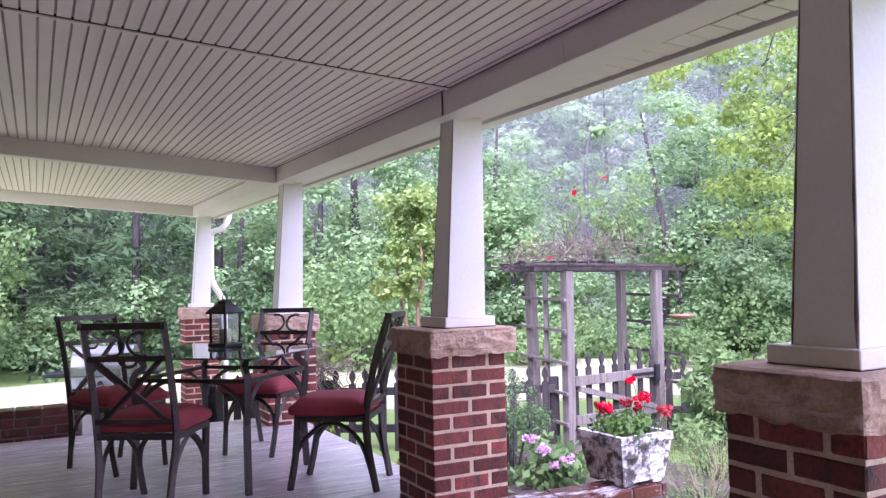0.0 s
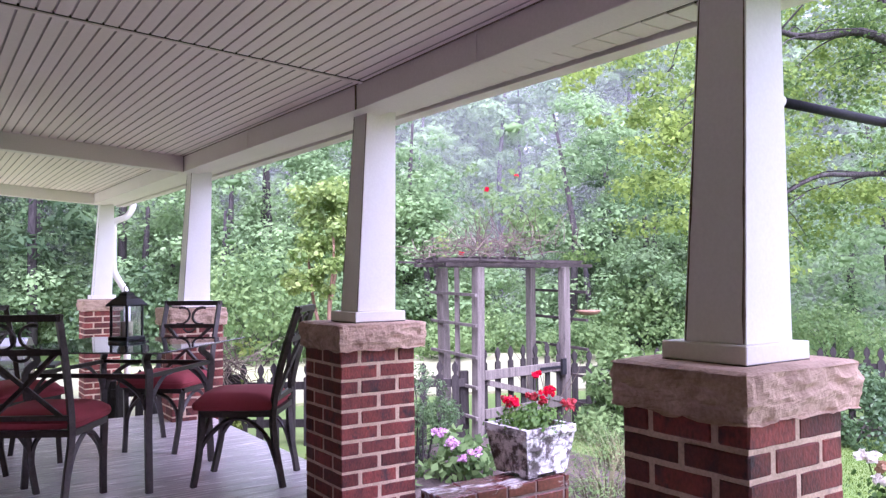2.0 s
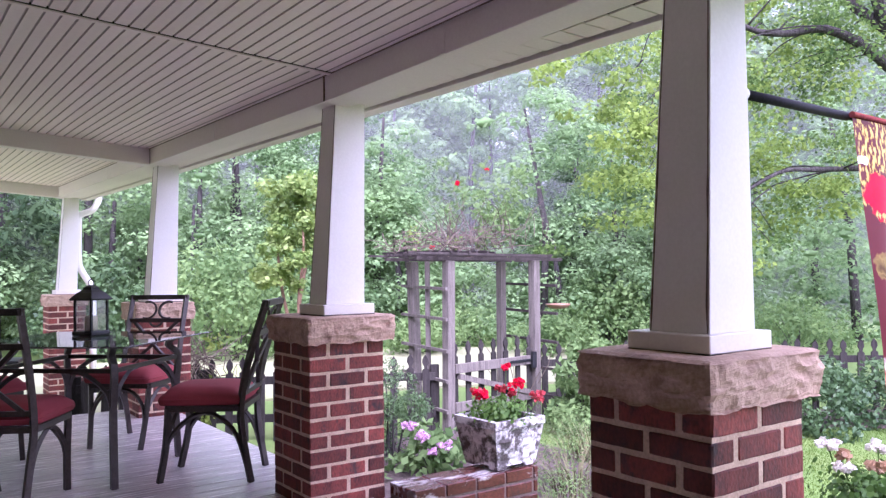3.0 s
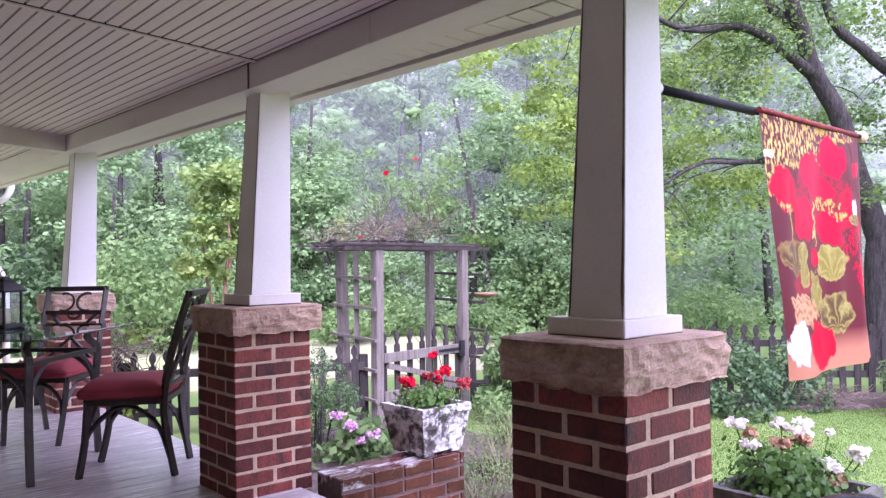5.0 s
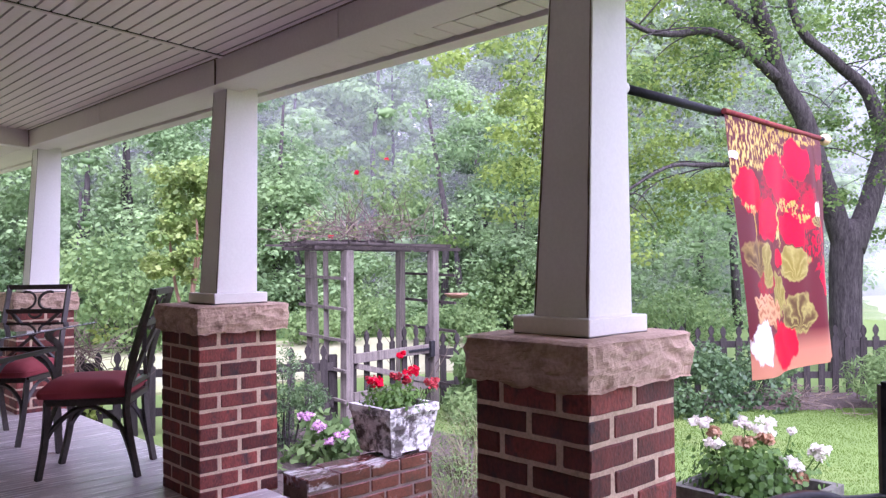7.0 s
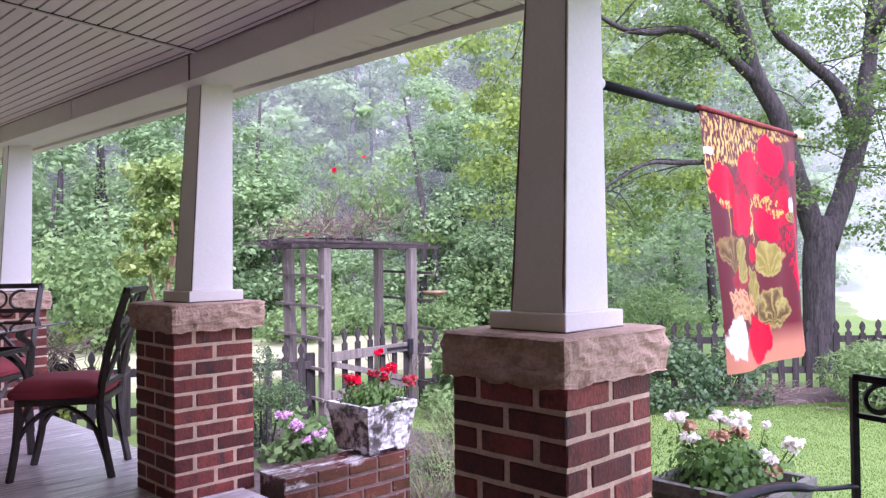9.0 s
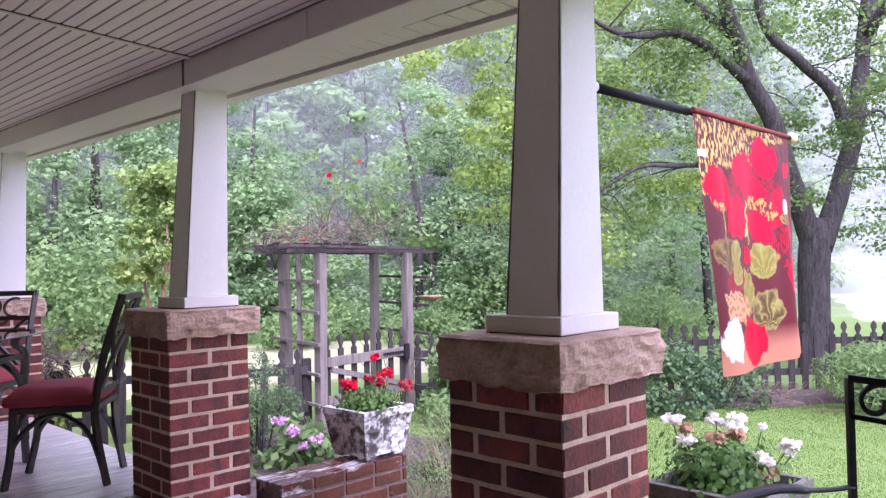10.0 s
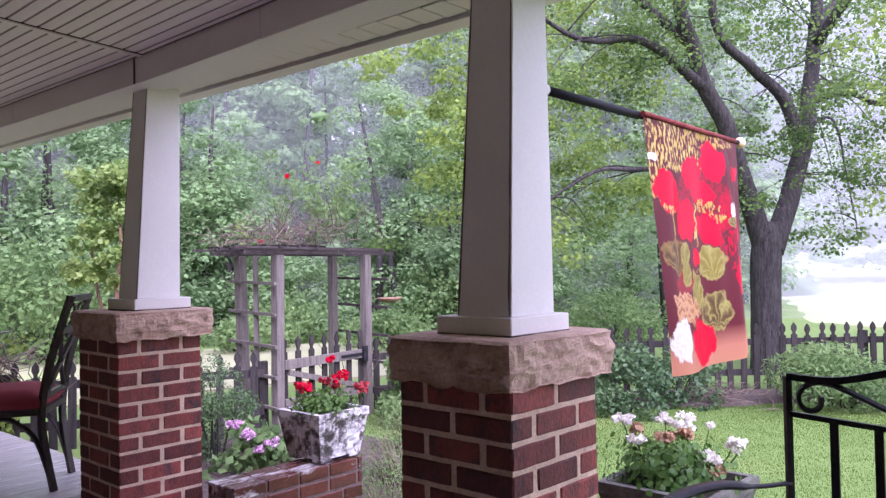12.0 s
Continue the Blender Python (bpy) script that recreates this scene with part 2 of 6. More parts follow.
M_CLEAR = glass_mat("lantern_glass", (0.86, 0.88, 0.90))


# ---- building helpers ----
def box(bm, x0, x1, y0, y1, z0, z1, m=None):
    vs = [bm.verts.new(Vector(c) if m is None else m @ Vector(c)) for c in
          ((x0, y0, z0), (x1, y0, z0), (x1, y1, z0), (x0, y1, z0), (x0, y0, z1), (x1, y0, z1), (x1, y1, z1), (x0, y1, z1))]
    for f in ((3, 2, 1, 0), (4, 5, 6, 7), (0, 1, 5, 4), (1, 2, 6, 5), (2, 3, 7, 6), (3, 0, 4, 7)):
        bm.faces.new([vs[i] for i in f])
    return vs


def bevelled(bm, width, segments=1):
    bmesh.ops.bevel(bm, geom=list(bm.edges), offset=width, segments=segments, profile=0.5, affect="EDGES")
    return bm


def bbox(x0, x1, y0, y1, z0, z1, bev=0.003, m=None, segments=1):
    bm = bmesh.new()
    box(bm, x0, x1, y0, y1, z0, z1, m)
    return bevelled(bm, bev, segments) if bev else bm


def tube(bm, pts, radii, n=8, flat=1.0, cap=True):
    """A swept tube through pts; radii: one or one a point; flat: the section's second half-axis as a share."""
    pts = [Vector(p) for p in pts]
    if not hasattr(radii, "__len__"):
        radii = [radii] * len(pts)
    rings, side = [], None
    for i, p in enumerate(pts):
        d = (pts[min(i + 1, len(pts) - 1)] - pts[max(i - 1, 0)]).normalized()
        if side is None:
            side = d.orthogonal() if abs(d.z) > 0.95 else d.cross(Vector((0, 0, 1)))
        side = (side - d * side.dot(d)).normalized()
        up = d.cross(side)
        rings.append([bm.verts.new(p + radii[i] * (math.cos(a) * side + flat * math.sin(a) * up)) for a in
                      [2 * math.pi * k / n + math.pi / n for k in range(n)]])
    for a, b in zip(rings, rings[1:]):
        for k in range(n):
            f = bm.faces.new((a[k], a[(k + 1) % n], b[(k + 1) % n], b[k]))
            f.smooth = n > 4
    if cap:
        bm.faces.new(list(reversed(rings[0])))
        bm.faces.new(rings[-1])
    return bm


def lathe(bm, profile, n=24, centre=(0, 0)):
    rings = [[bm.verts.new((centre[0] + r * math.cos(2 * math.pi * k / n), centre[1] + r * math.sin(2 * math.pi * k / n), z)) for k in range(n)]
             for r, z in profile]
    for a, b in zip(rings, rings[1:]):
        for k in range(n):
            bm.faces.new((a[k], a[(k + 1) % n], b[(k + 1) % n], b[k])).smooth = True
    bm.faces.new(list(reversed(rings[0])))
    bm.faces.new(rings[-1])
    return bm


def smooth_path(pts, steps=6):
    """A Catmull-Rom line through pts."""
    pts = [Vector(p) for p in pts]
    out = []
    for i in range(len(pts) - 1):
        a, b, c, d = pts[max(i - 1, 0)], pts[i], pts[i + 1], pts[min(i + 2, len(pts) - 1)]
        for k in range(steps):
            t = k / steps
            out.append(0.5 * ((2 * b) + (c - a) * t + (2 * a - 5 * b + 4 * c - d) * t * t + (3 * b - a - 3 * c + d) * t ** 3))
    return out + [pts[-1]]


def mesh_of(name, bm, material):
    me = bpy.data.meshes.new(name)
    bm.to_mesh(me)
    bm.free()
    me.materials.append(material)
    return me


def part(name, bm, material, parent, label=""):
    ob = new(name, mesh_of(name, bm, material))
    ob.parent = parent
    return tagged(ob, label)


def solid(name, bm, material, label="", category="", group="", kind=""):
    return tagged(new(name, mesh_of(name, bm, material)), label, category, group, kind)


def thing(name, label, category, group="", m=None, kind=""):
    ob = new(name)
    ob.empty_display_size = 0.1
    if m is not None:
        ob.matrix_basis = m
    return tagged(ob, label, category, group, kind)


def raw_mesh(name, verts, quads, material, smooth=False):
    verts, quads = np.asarray(verts, np.float32), np.asarray(quads, np.int32)
    me = bpy.data.meshes.new(name)
    me.vertices.add(len(verts))
    me.vertices.foreach_set("co", verts.ravel())
    k = quads.shape[1]
    me.loops.add(quads.size)
    me.loops.foreach_set("vertex_index", quads.ravel())
    me.polygons.add(len(quads))
    me.polygons.foreach_set("loop_start", np.arange(0, quads.size, k, dtype=np.int32))
    me.polygons.foreach_set("loop_total", np.full(len(quads), k, np.int32))
    if smooth:
        me.polygons.foreach_set("use_smooth", np.ones(len(quads), bool))
    me.update(calc_edges=True)
    me.materials.append(material)
    return me


RNG = np.random.default_rng(7)


def unit(v):
    return v / np.maximum(np.linalg.norm(v, axis=1, keepdims=True), 1e-9)


def leaves(name, centres, normals, size, material, wide=0.62, fold=0.22, droop=0.0, round_leaf=False):
    """One pointed, folded four-sided leaf at each centre; size: (least, most)."""
    n = len(centres)
    s = RNG.uniform(size[0], size[1], (n, 1))
    nor = unit(np.asarray(normals))
    along = unit(np.cross(nor, RNG.normal(size=(n, 3))))
    along[:, 2] -= droop
    along = unit(along)
    across = unit(np.cross(nor, along))
    nor = np.cross(along, across)
    c = np.asarray(centres)
    quad = np.stack([c - along * s * 0.5, c + across * s * wide * 0.5 - nor * s * fold * 0.5, c + along * s * 0.5,
                     c - across * s * wide * 0.5 - nor * s * fold * 0.5], 1)
    if round_leaf:
        ring = []
        for k in range(7):
            t = 2 * math.pi * k / 7
            x, y = math.cos(t), math.sin(t)
            rad = 0.5 if k else 0.34
            ring.append(c - along * s * rad * x + across * s * wide * rad * y + nor * s * fold * 0.6 * (y * y - 0.3))
        return raw_mesh(name, np.stack(ring, 1).reshape(-1, 3), np.arange(7 * n).reshape(n, 7), material)
    idx = np.arange(4 * n).reshape(n, 4)
    return raw_mesh(name, quad.reshape(-1, 3), idx, material)


def blob_points(centre, radius, n, shell=0.55, up=0.35, squash=0.75, loose=0.6):
    """Leaf places and facings round one clump of foliage."""
    d = unit(RNG.normal(size=(n, 3)))
    r = RNG.uniform(shell, 1.0, (n, 1)) ** 0.6
    c = np.asarray(centre) + d * r * np.array([radius, radius, radius * squash])
    nor = unit(d * 0.7 + RNG.normal(size=(n, 3)) * loose + np.array([0, 0, up]))
    return c, nor


def cores(name, blobs, material, share, squash):
    """The dense inside of each clump: an uneven lump of foliage under its leaves."""
    ico = bmesh.new()
    bmesh.ops.create_icosphere(ico, subdivisions=1, radius=1)
    base = np.array([v.co[:] for v in ico.verts])
    tris = np.array([[v.index for v in f.verts] for f in ico.faces])
    ico.free()
    n, k = len(blobs), len(base)
    c = np.array([b[0] for b in blobs])[:, None, :]
    r = np.array([b[1] for b in blobs])[:, None, None] * share
    v = c + base[None] * r * RNG.uniform(0.35, 1.3, (n, k, 1)) * np.array([1, 1, squash])
    idx = (np.arange(n)[:, None, None] * k + tris[None]).reshape(-1, 3)
    return raw_mesh(name, v.reshape(-1, 3), idx, material)


def foliage(name, blobs, size, material, up=0.35, squash=0.75, shell=0.5, loose=0.6, **kw):
    """blobs: rows of centre, radius, number of leaves."""
    cs, ns = zip(*[blob_points(c, r, k, shell, up, squash, loose) for c, r, k in blobs])
    return leaves(name, np.concatenate(cs), np.concatenate(ns), size, material, **kw)


# ---- large structure ----
GROUND = -0.55
PX = (2.045, -0.225, -3.43, -7.6)      # pier centres along the porch edge
PY = 0.153
RISE, RUN = 0.0675, 0.018


def lift(y, x=0.0):
    """How much the ceiling stands higher towards the house and the far end."""
    return RISE * (0.08 - y) - RUN * min(x, 0.0)


def ground_sheet():
    u = np.linspace(-1, 1, 161)
    g = np.sinh(u * 6.0) / np.sinh(6.0) * 1500
    xx, yy = np.meshgrid(g - 1, g + 6, indexing="ij")
    zz = np.full_like(xx, GROUND)
    for i in range(xx.shape[0]):
        for j in range(xx.shape[1]):
            d = math.hypot(xx[i, j], yy[i, j])
            zz[i, j] += 0.05 * noise.noise((xx[i, j] * 0.35, yy[i, j] * 0.35, 0)) - 0.004 * max(0, min(d, 60) - 14)
    k = len(u)
    idx = np.arange(k * k).reshape(k, k)
    quads = np.stack([idx[:-1, :-1], idx[1:, :-1], idx[1:, 1:], idx[:-1, 1:]], -1).reshape(-1, 4)
    me = raw_mesh("ground", np.stack([xx, yy, zz], -1).reshape(-1, 3), quads, M_LAWN, True)
    return tagged(new("ground", me), "green mown lawn with paler worn patches", "lawn", kind="structure")


ground_sheet()

# deck: a base and single boards laid across the porch
DX0, DX1, DY0, DY1 = -3.75, 5.6, -3.4, 0.296
deck = solid("floor", bbox(DX0 + 0.02, DX1 - 0.02, DY0, DY1 - 0.02, -0.2, -0.028, 0), M_GAP, "grey painted wooden porch deck of narrow boards", "deck", kind="structure")
solid("foundation_wall", bbox(DX0 + 0.05, DX1 - 0.05, DY0, DY1 - 0.06, GROUND - 0.1, -0.204, 0), M_WALLBRICK, "red brick wall under the porch deck", "foundation", kind="structure")

# unseen house wall behind, its tone set for the bounced light, and the closing roof
solid("wall_house", bbox(-3.70, DX1 + 0.2, DY0 - 0.2, DY0 - 0.002, GROUND, 2.9, 0), M_UNSEENWALL, "unseen plain house wall behind the porch, toned dark to limit bounce", "wall", kind="structure")


# unseen wall, added to keep the light from this end off the near pier
solid("wall_end_blocker", bbox(DX1 + 0.002, DX1 + 0.2, DY0, 0.30, GROUND, 2.9, 0), M_UNSEENWALL, "unseen plain dark wall added at the porch end to block light", "wall", kind="structure")


def ceiling():
    """Vinyl panels with narrow grooves that run along the porch, seamed over the piers."""
    bm = bmesh.new()
    pitch, groove, deep = 0.0635, 0.0105, 0.008
    prof, y = [], DY0
    while y < 0.10:
        prof += [(y, 0), (y + pitch - groove, 0), (y + pitch - groove + 0.002, deep), (y + pitch - 0.002, deep)]
        y += pitch
    prof = [p for p in prof if p[0] < 0.09] + [(0.09, 0)]
    for x0, x1 in ((-7.45, -3.43), (-3.31, -0.052), (-0.010, 2.22), (2.26, DX1)):
        a = [bm.verts.new((x0, py, 2.18 + lift(py, x0) + dz)) for py, dz in prof]
        b = [bm.verts.new((x1, py, 2.18 + lift(py, x1) + dz)) for py, dz in prof]
        for i in range(len(prof) - 1):
            # groove walls and floors get a darker tone than the panel faces
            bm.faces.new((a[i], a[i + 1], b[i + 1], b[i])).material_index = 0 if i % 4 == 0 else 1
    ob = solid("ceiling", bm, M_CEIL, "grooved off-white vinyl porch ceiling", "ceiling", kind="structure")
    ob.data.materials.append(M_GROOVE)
    return ob


ceiling()


def sloped(x0, x1, y0, y1, low, high, bev=0.003):
    """A bar across the porch that follows the ceiling's slope; low and high from the ceiling's line."""
    bm = bbox(x0, x1, y0, y1, low, high, bev)
    if x0 < 0 < x1:
        bmesh.ops.bisect_plane(bm, geom=list(bm.verts) + list(bm.edges) + list(bm.faces), plane_co=(0, 0, 0), plane_no=(1, 0, 0))
    for v in bm.verts:
        v.co.z += 2.18 + lift(v.co.y, v.co.x)
    return bm


roof = bmesh.new()
box(roof, -7.75, DX1 + 0.3, DY0 - 0.2, 0.36, 2.46, 2.62)
for v in roof.verts:
    v.co.z += lift(v.co.y, v.co.x)
solid("roof", roof, M_DARKWOOD, "dark porch roof over the ceiling", "roof", kind="structure")
for i, sx in enumerate((-0.031, 2.24)):
    solid("ceiling_seam", sloped(sx - 0.022, sx + 0.006, DY0, 0.058, -0.007, 0.02, 0.0015), M_CEIL, "pale joint strip across the grooved ceiling", "trim", kind="structure")
    solid("ceiling_joint", sloped(sx + 0.0065, sx + 0.021, DY0, 0.058, -0.001, 0.02, 0), M_GAP, "dark open joint across the grooved ceiling", "trim", kind="structure")

# beams
solid("beam_front", sloped(-7.7, DX1, 0.062, 0.216, -0.128, 0.27), M_BEAM, "off-white boxed beam over the porch piers", "beam", kind="structure")
solid("beam_caulk", sloped(-7.6, DX1, 0.050, 0.060, -0.001, 0.012, 0), M_SEAL, "dark gap between ceiling and beam", "trim", kind="structure")
solid("beam_cross", sloped(-3.43, -3.31, DY0, 0.060, -0.135, 0.2), M_BEAM, "off-white boxed beam across the porch ceiling", "beam", kind="structure")
solid("beam_end", sloped(-7.58, -7.46, DY0, 0.060, -0.135, 0.2), M_BEAM, "off-white boxed beam at the porch end", "beam", kind="structure")
for bx in (0.93, -1.75, -4.9):
    solid("beam_joint", sloped(bx - 0.02, bx + 0.02, 0.0580, 0.0625, -0.126, -0.002, 0.001), M_BEAM, "joint cover on the boxed beam", "trim", kind="structure")
for px in PX[:3]:
    solid("beam_block", sloped(px + 0.108, px + 0.120, 0.056, 0.0615, -0.128, -0.002, 0.001), M_SEAL, "rusty brown corner of the beam over a column", "trim", kind="structure")


def eave():
    """Narrow lapped soffit panels, a dark slot along their outer ends, and the gutter's underside."""
    def slope(bm):
        for v in bm.verts:
            v.co.z -= 0.0160 * v.co.x
        return bm
    bm = bmesh.new()
    x, k = -7.7, 0
    while x < DX1:
        vs = box(bm, x, x + 0.100, 0.228, 0.360, 2.068, 2.074)
        for v in vs:      # each panel laps under the next one
            v.co.z += 0.003 * (v.co.x - x) / 0.100 - 0.004 * (v.co.y > 0.3)
        x, k = x + 0.113, k + 1
    solid("eave_soffit", slope(bm), M_BEAM, "off-white lapped soffit panels under the eave", "soffit", kind="structure")
    solid("eave_gap", slope(bbox(-7.7, DX1, 0.219, 0.374, 2.086, 2.12, 0)), M_GAP, "dark gap above the soffit panels", "soffit", kind="structure")
    solid("eave_lip", slope(bbox(-7.7, DX1, 0.374, 0.388, 2.050, 2.14, 0.002)), M_BEAM, "off-white lip at the inner edge of the gutter", "trim", kind="structure")
    solid("eave_fascia", slope(bbox(-7.75, DX1, 0.388, 0.490, 2.056, 2.24, 0.012)), M_BEAM, "off-white gutter along the eave", "fascia", kind="structure")


eave()


# ---- brickwork ----
COURSE, JOINT, HEAD = 0.0765, 0.0145, 0.018
_BRICKS = {}


def brick_mesh(length, height, depth, material, kind):
    key = (round(length, 3), round(height, 3), round(depth, 3), material.name, kind)
    if key not in _BRICKS:
        # an eight-sided section swept in six steps, with chipped, uneven edges
        bm, b = bmesh.new(), 0.004
        y, z = depth / 2, height / 2
        ring = ((-y, -z + b), (-y, z - b), (-y + b, z), (y - b, z), (y, z - b), (y, -z + b), (y - b, -z), (-y + b, -z))
        rows = []
        for x in (-0.5, -0.5 + b / length, -0.25, 0.0, 0.27, 0.5 - b / length, 0.5):
            k = 1 if abs(x) < 0.5 else 1 - 2 * b / height
            row = []
            for i, (py, pz) in enumerate(ring):
                p = Vector((x * length, py * (k if abs(x) == 0.5 else 1), pz * k))
                q = p * 45 + Vector((kind * 7.3, i * 3.1, kind))
                p.z += 0.0032 * noise.noise(q) * (1 if abs(pz) > z - b - 1e-6 else 0.5)
                p.x += 0.0035 * noise.noise(q + Vector((9, 4, 1))) * (abs(x) > 0.4)
                p.y += 0.0015 * noise.noise(q + Vector((2, 8, 5)))
                row.append(bm.verts.new(p))
            rows.append(row)
        for a, c in zip(rows, rows[1:]):
            for i in range(8):
                bm.faces.new((a[i], a[(i + 1) % 8], c[(i + 1) % 8], c[i]))
        bm.faces.new(list(reversed(rows[0])))
        bm.faces.new(rows[-1])
        bmesh.ops.recalc_face_normals(bm, faces=list(bm.faces))
        _BRICKS[key] = mesh_of("brick", bm, material)
    return _BRICKS[key]


def lay_brick(parent, x, y, z, length, depth, turn=0.0, material=M_BRICK):
    ob = new("brick", brick_mesh(length, COURSE - JOINT, depth, material, int(abs(x * 131 + y * 57 + z * 211)) % 4))
    ob.parent = parent
    ob.matrix_basis = pose(x, y, z, 0, 0, turn)
    return ob


def pier(cx, px, py, top, parity, cap):
    """cx: the column's line; px, py: the brick shaft's centre; top: under the cap; cap: its x and y spans."""
    h = 0.216
    p = thing("brick_pier", "square red brick porch pier with rough sandstone cap", "pier", "porch piers", pose(px, py, 0))
    low = 0.0 if cx > -5 else GROUND
    part("mortar_core", bbox(-h + 0.004, h - 0.004, -h + 0.004, h - 0.004, low - 0.02, top + 0.01, 0), M_MORTAR, p, "pale sandy mortar")
    long, end = h - HEAD / 2, 0.098
    for c in range(int(math.ceil((top - low) / COURSE))):
        z = top - (c + 0.5) * COURSE
        for k in range(4):
            a = radians(90 * k)
            # two whole bricks on a face, or one between the ends of its neighbours, by turns
            if (c + k + parity) % 2:
                spans, depth = ((-h, -h + long), (h - long, h)), end
            else:
                spans, depth = ((-h + end + HEAD, h - end - HEAD),), 0.09
            for s0, s1 in spans:
                x, y = (s0 + s1) / 2, -(h - depth / 2 + 0.0016 * math.sin(c * 7.1 + k * 3.3 + s0 * 40))
                lay_brick(p, math.cos(a) * x - math.sin(a) * y, math.sin(a) * x + math.cos(a) * y, z, s1 - s0, depth, 90 * k)
    # rough-faced cap stone: split faces with broad conchoidal breaks, a worn top
    bm = bmesh.new()
    z0, z1 = top + 0.001, cap[4]
    mx, my, qx, qy = (cap[0] + cap[1]) / 2 - px, (cap[2] + cap[3]) / 2 - py, (cap[1] - cap[0]) / 2, (cap[3] - cap[2]) / 2
    box(bm, -qx, qx, -qy, qy, z0, z1)
    bmesh.ops.subdivide_edges(bm, edges=list(bm.edges), cuts=27, use_grid_fill=True)
    for v in bm.verts:
        co = v.co.copy()
        sx, sy = abs(co.x) / qx, abs(co.y) / qy
        side = max(sx, sy)
        s = Vector((co.x + cx * 3.1, co.y, co.z * 1.6))
        big = noise.noise(s * 9) + 0.5 * noise.noise(s * 19)
        chip = 1 - abs(noise.noise(s * 14 + Vector((3, 1, 7)))) * 2
        fine = noise.fractal(s * 42, 1.0, 2.0, 3)
        rise = (co.z - z0) / (z1 - z0)
        if side > 0.98 and 0.01 < rise < 0.999:
            out = Vector((co.x if sx > 0.98 else 0, co.y if sy > 0.98 else 0, 0)).normalized()
            v.co += out * (0.010 * big + 0.011 * chip + 0.004 * fine - 0.014 + 0.010 * math.sin(math.pi * rise))
        if rise < 0.15 and side > 0.9:
            v.co.z += 0.013 * big + 0.004 * fine - 0.005
        if rise > 0.999:
            v.co.z += 0.002 * big - (0.008 if side > 0.98 else 0)
        if sx > 0.94 and sy > 0.94:      # knocked-off corners
            v.co.x, v.co.y = v.co.x * 0.985, v.co.y * 0.985
        v.co.x, v.co.y = v.co.x + mx, v.co.y + my
    part("cap_stone", bm, M_STONE, p, "rough split-faced tan sandstone cap")
    return p


def column(cx, base, wide=0.0):
    """base: the top of the cap stone, on which the trim stands."""
    top = 2.10 - RUN * min(cx, 0)
    c = thing("tapered_column", "white tapered square wooden column on a brick pier", "column", "porch columns", pose(cx, PY, 0))
    bm = bmesh.new()
    a, b = 0.112, 0.086
    lo = [bm.verts.new((sx * a + (0.026 if sx < 0 else 0), sy * a + 0.021, base + 0.056)) for sx, sy in ((-1, -1), (1, -1), (1, 1), (-1, 1))]
    hi = [bm.verts.new((sx * b + (0.022 if sx < 0 else 0), sy * b + 0.076, top)) for sx, sy in ((-1, -1), (1, -1), (1, 1), (-1, 1))]
    for k in range(4):
        bm.faces.new((lo[k], lo[(k + 1) % 4], hi[(k + 1) % 4], hi[k]))
    bm.faces.new(hi)
    bm.faces.new(list(reversed(lo)))
    for v in lo + hi:
        v.co.x += wide * (v.co.x > 0)
        v.co.y -= 0.6 * wide * (v.co.y > 0.05)
    bevelled(bm, 0.002)
    part("shaft", bm, M_WHITE, c)
    for sx, sy in ((1, -1), (-1, -1)):
        seam = bmesh.new()
        pts = []
        for i in range(15):
            t = i / 14
            w = a + (b - a) * t
            pts.append((sx * (w - 0.007) + (wide if sx > 0 else 0) + (0.026 - 0.004 * t if sx < 0 else 0), sy * (w - 0.0008) + 0.021 + 0.055 * t, base + 0.058 + (top - base - 0.06) * t))
        rad = [0.0026 + 0.0075 * max(0, noise.noise((cx * 5 + sx, i * 0.55, 3))) for i in range(15)]
        tube(seam, pts, rad, 6)
        part("caulk_seam", seam, M_SEAL, c, "cracked brown caulk line")
    part("base_trim", bbox(-0.142, 0.148, -0.123, 0.173, base + 0.004, base + 0.056, 0.003), M_WHITE, c)
    part("trim_gap", bbox(-0.1415, 0.1475, -0.1225, 0.1725, base - 0.004, base + 0.004, 0), M_GAP, c, "dark gap under the trim")
    return c


pier(PX[0], 2.041, 0.156, 0.800, 0, (1.807, 2.281, -0.095, 0.440, 0.931))
pier(PX[1], -0.271, 0.150, 0.820, 1, (-0.507, -0.006, -0.095, 0.411, 0.951))
pier(PX[2], PX[2], PY, 0.803, 0, (PX[2] - 0.245, PX[2] + 0.245, -0.09, 0.40, 0.943))
pier(PX[3], PX[3], PY, 0.803, 1, (PX[3] - 0.245, PX[3] + 0.245, -0.09, 0.40, 0.943))
for cx, base, wide in zip(PX, (0.929, 0.951, 0.943, 0.943), (0.013, 0.0, 0.0, 0.0)):
    column(cx, base, wide)


